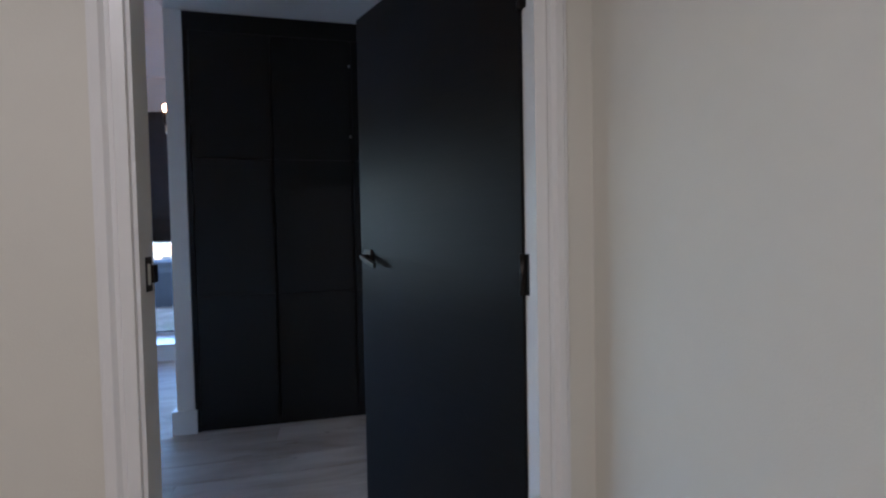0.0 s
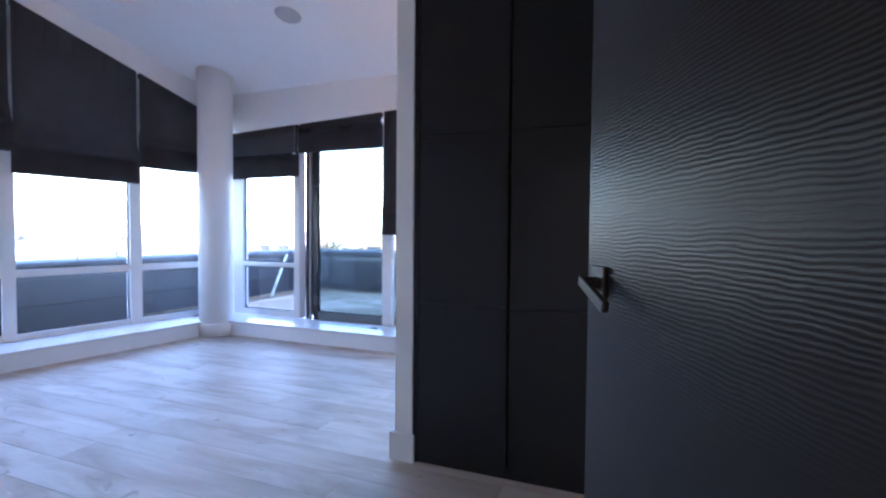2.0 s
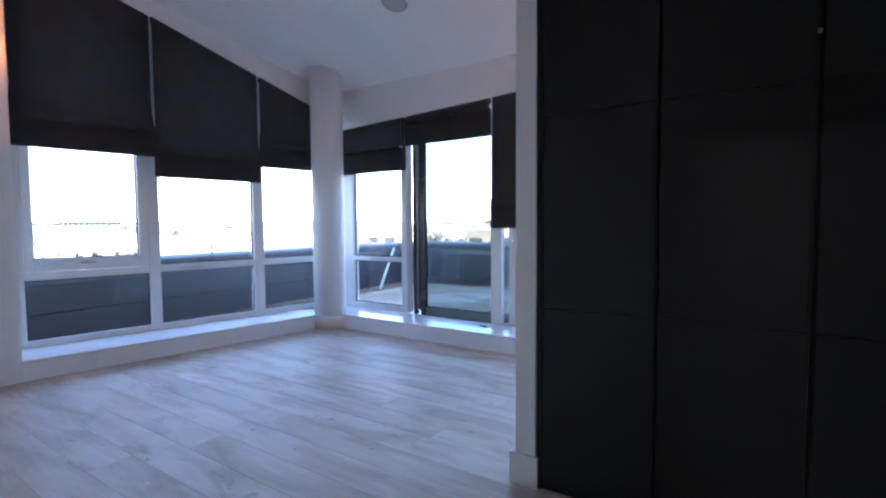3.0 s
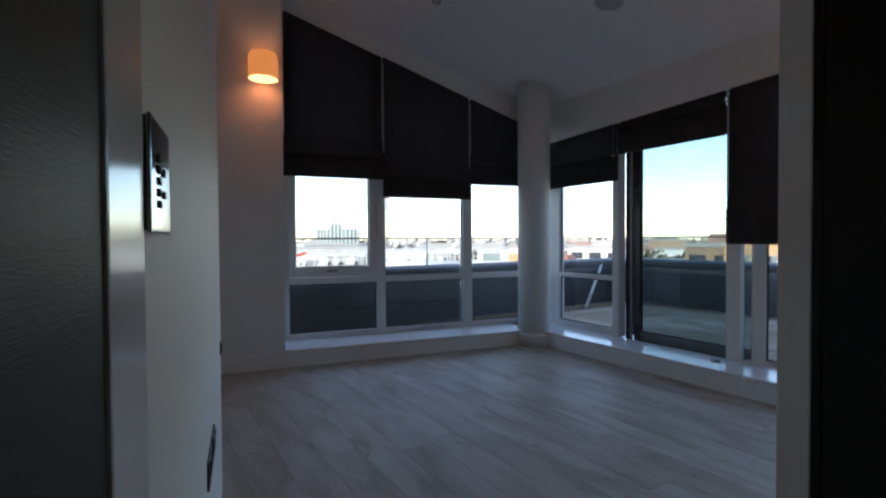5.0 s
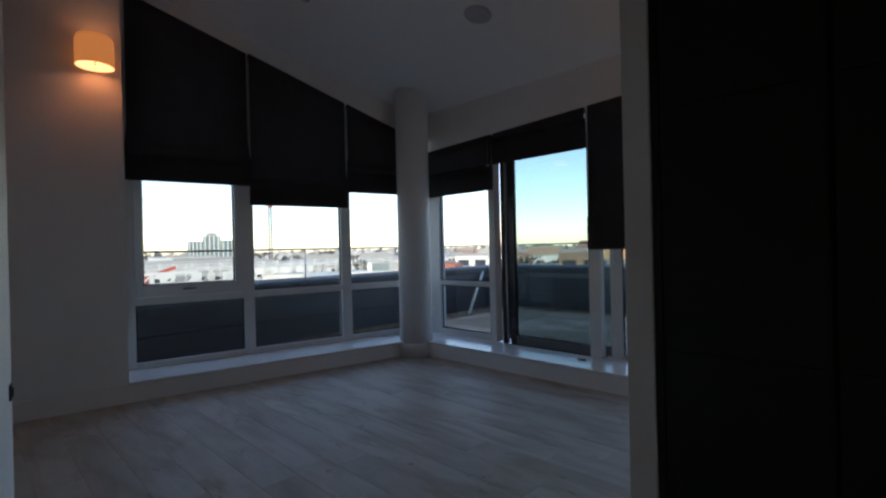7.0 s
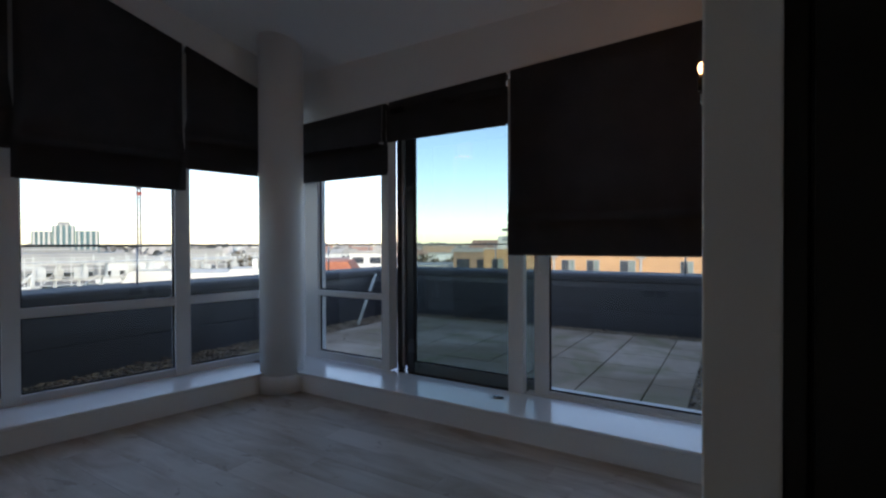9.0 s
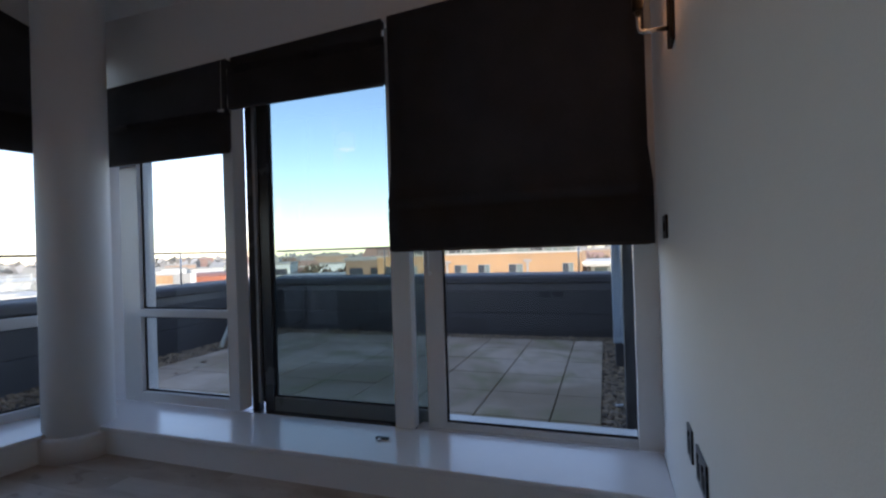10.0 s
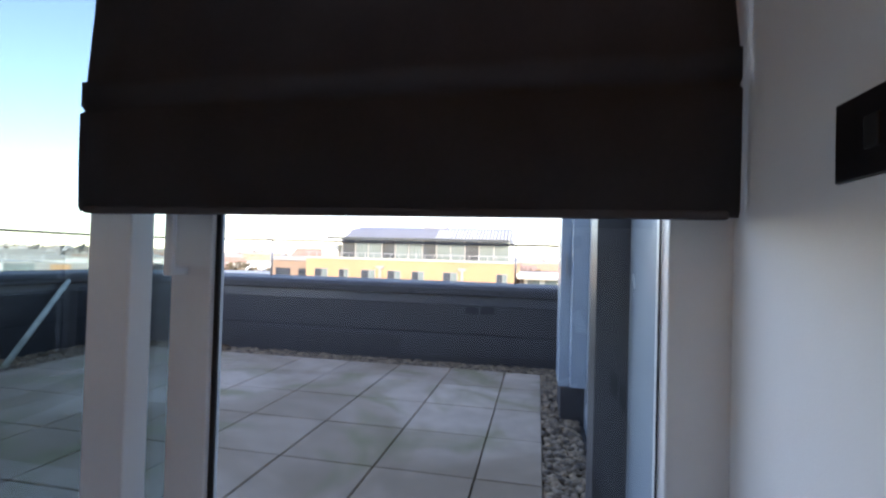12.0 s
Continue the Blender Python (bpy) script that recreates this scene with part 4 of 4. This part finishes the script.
def buff_building():
    """Buff brick flats with a set-back glazed top storey under a barrel roof."""
    b = thing("apartment_building", AT((0, 59.0, 0.35)), "sunlit buff brick apartment building with glazed penthouse and curved roof", "building")
    x0, x1 = -28.9, -3.6
    part("wall", solid((x0, x1, 0, 14, GZ - 0.5, 0.25)), BUFF, b)
    part("coping", solid((x0 - 0.1, x1 + 0.1, -0.12, 0.3, 0.25, 0.42)), FARCONC, b)
    for k, (x, w) in enumerate(((-26.9, 1.7), (-24.0, 1.25), (-20.9, 1.8), (-17.7, 1.65), (-14.8, 1.5), (-11.0, 1.7), (-5.1, 1.25))):
        for z in (-0.95, -4.1, -7.3):
            wd = part("window", solid((x - w / 2, x + w / 2, -0.06, 0.05, z - 2.0, z)), FARGREY, b)
            part("window_pane", solid((x - w / 2 + 0.06, x + 0.08, -0.09, -0.05, z - 1.94, z - 0.06)), WINDOWDARK, wd)
            part("window_pane", solid((x + 0.15, x + w / 2 - 0.06, -0.09, -0.05, z - 1.94, z - 0.06)), PALEGLASS, wd)
    for x in (-19.4, -9.6):
        part("downpipe", solid((x - 0.12, x + 0.12, -0.2, 0, GZ, -0.75), (x - 0.45, x + 0.45, -0.3, 0, -0.75, -0.45)), FARGREY, b)
    part("penthouse_wall", solid((x0 + 3.9, x1 - 0.9, 1.8, 12, 0.25, 2.75)), PALEGLASS, b)
    n = 12
    for k in range(n):
        x = x0 + 3.9 + (x1 - x0 - 4.8) * k / n
        part("penthouse_pane", solid((x + 0.1, x + (x1 - x0 - 4.8) / n - 0.1, 1.74, 1.80, 0.55, 2.6)), (WINDOWDARK, PALEGLASS, PALEGLASS)[k % 3], b)
        part("penthouse_post", solid((x - 0.07, x + 0.07, 1.70, 1.80, 0.25, 2.75)), FARGREY, b)
    part("roof_fascia", solid((x0 + 2.4, x1 - 0.8, 0.5, 0.7, 2.62, 2.92)), WINDOWDARK, b)
    part("roof", prism([(0.6, 2.72), (0.7, 2.95), (3.0, 4.0), (6.5, 4.55), (10, 4.0), (13.2, 2.9), (13.2, 2.7)], x0 + 4.6, x1 - 0.8, "x"), ZINC, b)
    part("roof_overhang", solid((x0 + 2.4, x0 + 4.6, 0.6, 12.8, 2.72, 2.9)), FARGREY, b)
    for k in range(26):
        x = x0 + 16 + k * 0.4
        part("roof_seam", prism([(0.58, 2.95), (0.62, 3.02), (3.0, 4.1), (3.1, 4.02)], x, x + 0.12, "x"), FARWHITE, b)
    part("roof_vent", solid((-15.6, -12.6, 5.5, 7, 4.4, 4.95)), FARGREY, b)
    part("balcony_rail", solid((x0, x1, 0.0, 0.06, 0.95, 1.02)), STEEL, b)
    for k in range(25):
        x = x0 + 0.3 + k * 1.04
        part("baluster", solid((x - 0.03, x + 0.03, 0.0, 0.06, 0.42, 1.0)), STEEL, b)
    part("side_pavilion", solid((x0 + 0.6, x0 + 2.8, 3, 9, 0.25, 2.0)), FARWHITE, b)


buff_building()


def balcony_block():
    b = thing("apartment_building", AT((2.7, 62.0, 0.6)), "pale apartment building with balconies and a rooftop hedge", "building")
    part("wall", solid((-5.4, 6, 0, 12, GZ, -1.5)), FARCONC, b)
    for z in (-1.7, -4.6):
        part("balcony_slab", solid((-6.2, 5.4, -1.5, 0.2, z, z + 0.25)), FARWHITE, b)
        for k in range(5):
            part("window", solid((-5.0 + 2 * k, -3.6 + 2 * k, -0.1, 0.1, z - 2.3, z - 0.2)), PALEGLASS, b)
    part("roof", solid((-6.4, 6.2, -1.7, 12, -1.45, -1.2)), FARWHITE, b)
    return b


balcony_block()


def crown(bm, rnd, centre, radius, count, size):
    for _ in range(count):
        v = Vector((rnd.gauss(0, 1), rnd.gauss(0, 1), rnd.gauss(0, 1))).normalized() * radius * rnd.uniform(0.35, 1.05) ** 0.6
        c = centre + Vector((v.x, v.y, v.z * 0.8))
        a = Vector((rnd.uniform(-1, 1), rnd.uniform(-1, 1), rnd.uniform(-1, 1))).normalized() * size * rnd.uniform(0.6, 1.4)
        b = a.orthogonal().normalized() * size * rnd.uniform(0.5, 1.1)
        bm.faces.new([bm.verts.new(c + k) for k in (a, b, -a, -b)])


def tree(m, height, label):
    t = thing("tree", m, label, "tree", "trees beyond the terrace")
    rnd = random.Random(int(m.translation.x * 13 + m.translation.y))
    bm = tube([(0, 0, 0), (0.1, 0.05, height * 0.3), (0.0, 0.1, height * 0.55), (0.1, 0, height * 0.85)], height * 0.02, 7)
    part("trunk", bm, BARK, t)
    lim = bmesh.new()
    cr = bmesh.new()
    for k in range(9):
        a, z = rnd.uniform(0, 6.28), height * rnd.uniform(0.35, 0.7)
        tip = Vector((math.cos(a) * height * 0.28, math.sin(a) * height * 0.28, z + height * rnd.uniform(0.12, 0.3)))
        s = tube([(0, 0, z), tuple(Vector((0, 0, z)).lerp(tip, 0.5) + Vector((0, 0, 0.3))), tuple(tip)], height * 0.008, 5)
        me = bpy.data.meshes.new("limb_piece")
        s.to_mesh(me), s.free()
        lim.from_mesh(me)
        bpy.data.meshes.remove(me)
        crown(cr, rnd, tip, height * 0.17, 70, height * 0.028)
    part("limbs", lim, BARK, t)
    part("crown", cr, LEAF, t)
    return t


rt = random.Random(21)
for k in range(26):
    deg = rt.uniform(24, 39) if k < 14 else rt.uniform(-4, 56)
    d = rt.uniform(95, 170)
    top = rt.uniform(-4.5, -1.0)
    m = facing(deg, d, GZ)
    tree(m, top - GZ, "bare brown winter tree among roofs")

# roofs and houses between, nearest first
rh = random.Random(5)
for k in range(34):
    deg = rh.uniform(-6, 62)
    d = rh.uniform(75, 260)
    if 2 < deg < 32 and d < 95:
        d += 60
    style = rh.choice(((FARBRICK, FARRED), (FARWHITE, FARGREY), (FARBRICK, FARGREY), (FARCONC, FARRED)))
    if deg > 50:
        style = (FARWHITE, FARCONC)
    top = -5.0 - rh.uniform(0, 4) + d * 0.008
    house(facing(deg, d, 0, rh.uniform(-35, 35)), rh.uniform(9, 22), rh.uniform(8, 14), top, style[0], style[1], "distant terraced house with pitched roof", 3, 4)

# brick houses beside the flats
house(AT((-32.6, 63, 0)), 6.6, 9, 0.15, FARBRICK, FARGREY, "orange brick house with a flat parapet roof", 2, 2, False)
house(AT((-37.5, 80, 0)), 11, 10, -0.6, FARBRICK, FARRED, "brick house with a red tiled hipped roof", 2, 4)

# white building with roof aerial
wb = house(facing(40.0, 118, 0, -12), 13, 12, -0.9, FARWHITE, FARGREY, "white flat-roofed building with an aerial mast", 2, 3, False, "office_building")
part("aerial_mast", tube([(-2.5, 4, -0.4), (-2.5, 4, 5.2)], 0.14, 6), STEEL, wb)
for z in (2.0, 3.0, 4.0):
    part("aerial_arm", solid((-3.4, -1.6, 3.9, 4.1, z, z + 0.14)), STEEL, wb)
part("roof_plant", solid((-1.2, 3.5, 3, 7, -0.4, 0.6)), FARGREY, wb)
house(facing(45.5, 92, 0, -8), 10, 14, -4.6, FARBRICK, REDROOF, "low building with a bright red roof", 2, 3)
house(facing(52.0, 70, 0, 5), 13, 16, -4.3, FARWHITE, FARWHITE, "low white shed with pale roof", 1, 3, False, "shed")
hoarding = thing("billboard", facing(50.5, 84, -4.2), "white framed billboard with faded yellow print", "billboard")
part("board", solid((-4.5, 5.5, 0, 0.4, -0.6, 3.1)), FARGREY, hoarding)
part("poster", solid((-4.2, -1.2, -0.05, 0.0, -0.3, 2.9)), PALEGLASS, hoarding)
part("poster", solid((0.4, 2.6, -0.05, 0.0, -0.3, 2.9)), BUFF, hoarding)
for x in (-4.7, 5.4):
    part("post", solid((x - 0.4, x + 0.4, -0.1, 0.4, GZ + 4.2, 3.1)), FARWHITE, hoarding)


def frame_building():
    """A concrete frame under construction, wrapped in scaffolding."""
    b = thing("construction_frame", facing(66, 120, 0, 14), "pale concrete building frame under construction with scaffolding", "building site")
    for lvl, z in enumerate((-2.6, -5.6, -8.6, -11.6)):
        part("deck", solid((-62 + 3 * lvl, 38, 0, 26, z, z + 0.45)), FARCONC, b)
        for k in range(26):
            x = -60 + 3 * lvl + 3.8 * k
            if x < 37:
                part("pillar", solid((x - 0.25, x + 0.25, 0.3, 0.8, z - 2.6, z)), FARWHITE, b)
    for k in range(44):
        x = -62 + 2.3 * k
        part("scaffold_pole", solid((x - 0.07, x + 0.07, -1.4, -1.26, GZ, -1.4 + 0.8 * math.sin(k * 1.7))), FARWHITE, b)
    for z in (-1.9, -3.4, -4.9, -6.4, -7.9):
        part("scaffold_rail", solid((-63, 39, -1.42, -1.3, z, z + 0.12)), FARWHITE, b)
    part("roof_deck", prism([(-62, -2.3), (10, -2.3), (4, -0.4), (-40, -0.2)], 10, 24, "y"), FARGREY, b)
    for k in range(30):
        x = -58 + 3.1 * k
        part("guard_post", solid((x - 0.08, x + 0.08, -0.2, 0.0, -2.2, -0.9 + 0.3 * math.sin(k * 2.3))), FARWHITE, b)
        part("facade_panel", solid((x, x + 1.5 + 0.8 * ((k * 5) % 3) / 2, 0.1, 0.3, -5.2 + (k % 2) * 0.4, -3.2 + 0.4 * ((k * 7) % 3) / 2)), (FARWHITE, FARCONC, FARWHITE, FARGREY)[(k * 3) % 4], b)
    for k in range(16):
        x = -56 + 5.9 * k
        part("scaffold_brace", moved(solid((0, 5.2, -1.5, -1.4, -0.07, 0.07)), pose(x, 0, -7.5, 0, -50 if k % 2 else -35, 0)), FARWHITE, b)
    for z in (-1.15, -1.6):
        part("guard_rail", solid((-60, 36, -0.2, -0.1, z, z + 0.1)), FARWHITE, b)


frame_building()


def shed_truss():
    b = thing("steel_shed_frame", facing(79, 95, 0, 8), "white steel shed frame with sloping truss", "building site")
    for k in range(7):
        x = -9 + 3.2 * k
        top = -2.0 - max(0, (k - 3)) * 0.5
        part("stanchion", solid((x - 0.22, x + 0.22, 0, 0.45, GZ, top)), FARWHITE, b)
        if k < 6:
            part("brace", moved(solid((0, 4.6, 0, 0.25, -0.13, 0.13)), pose(x, 0.1, top - 3.4, 0, -45 if k % 2 else -40, 0)), FARWHITE, b)
    part("top_beam", solid((-12, 11, 0, 0.5, -2.4, -1.9)), FARWHITE, b)
    part("low_beam", solid((-12, 11, 0, 0.5, -5.6, -5.2)), FARWHITE, b)
    part("site_hut", solid((1, 7, 2, 5, GZ, -4.2)), FARWHITE, b)
    part("site_banner", solid((2.4, 3.6, 1.9, 2.0, -4.0, -3.1)), CRANERED, b)


shed_truss()


def tower_block():
    b = thing("tower_block", facing(70.1, 600, 0), "distant teal glazed tower block", "building")
    for x, w, top in ((-21, 15, 15), (-4, 18, 21), (15, 19, 16)):
        tw = part("wall", solid((x - w / 2, x + w / 2, 0, 18, GZ, top)), TEALGLASS, b)
        n = 4
        for k in range(n):
            cx = x - w / 2 + w * (k + 0.5) / n
            part("pale_bay", solid((cx - 0.9, cx + 0.9, -0.8, 0, GZ, top + 1.2)), FARCONC, tw)
    part("roof_plant", solid((-9, 1, 4, 12, 21, 25)), FARGREY, b)


tower_block()


def tower_crane():
    c = thing("tower_crane", facing(64.5, 380, GZ), "grey tower crane with a red cab", "crane")
    lat = bmesh.new()
    top = 60.0
    for sx in (-0.9, 0.9):
        for sy in (-0.9, 0.9):
            box(lat, sx - 0.5, sx + 0.5, sy - 0.5, sy + 0.5, 0, top)
    for k in range(20):
        for sy in (-0.9, 0.9):
            box(lat, -1.3, 1.3, -0.15, 0.15, -0.22, 0.22, pose(0, sy, 3 * k + 1.5, 0, 48 if k % 2 else -48, 0))
    part("mast", lat, CRANE, c)
    part("cab", solid((-1.6, 1.8, -1.4, 1.4, 54, 56.5)), CRANERED, c)
    part("jib", moved(solid((-2, 10, -0.35, 0.35, -0.4, 0.4)), pose(0, 0, 60, 0, -38, 0)), CRANE, c)
    part("counter_jib", moved(solid((-7, 1, -0.5, 0.5, -0.4, 0.4)), pose(0, 0, 59, 0, 18, 0)), CRANE, c)


tower_crane()

mc = thing("mobile_crane", facing(78.8, 100, GZ), "mobile crane with a long slanting boom", "crane")
part("boom", moved(solid((0, 30.5, -0.14, 0.14, -0.16, 0.16)), pose(-8.5, 0, 2, 0, -69, 0)), FARBRICK, mc)
part("jib_truss", moved(solid((-9, 7, -0.25, 0.25, -0.3, 0.3)), pose(1, 2, 15.4, 0, -20, 0)), CRANERED, mc)
part("cab", solid((-11, -7, -1.4, 1.4, 0, 3.2)), CRANERED, mc)

# far skyline: low roofs and woods
rf = random.Random(11)
for k in range(70):
    deg = rf.uniform(-8, 88)
    d = rf.uniform(280, 900)
    w = rf.uniform(18, 60)
    top = rf.uniform(-12, -4.5) + d * 0.0075
    mt = rf.choice((FARBRICK, FARWHITE, FARCONC, FARRED, FARGREY) if deg < 50 else (FARWHITE, FARCONC, FARGREY))
    ob = thing("far_building", facing(deg, d, 0), "low distant building in the haze", "building", "far roofs")
    part("wall", solid((-w / 2, w / 2, 0, 14, GZ, top)), mt, ob)
    part("roof", solid((-w / 2 - 0.5, w / 2 + 0.5, -0.5, 14.5, top, top + 1.2)), FARGREY, ob)
# woods in a colour paled for haze
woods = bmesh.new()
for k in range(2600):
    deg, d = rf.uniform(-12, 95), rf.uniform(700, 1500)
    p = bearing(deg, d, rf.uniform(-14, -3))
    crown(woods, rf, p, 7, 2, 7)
single("far_woods", woods, HAZEWOOD, "winter woods along the horizon, paled by painted haze", "woods", kind="stuff")

# pieces last
lay_slabs()
lay_planks()
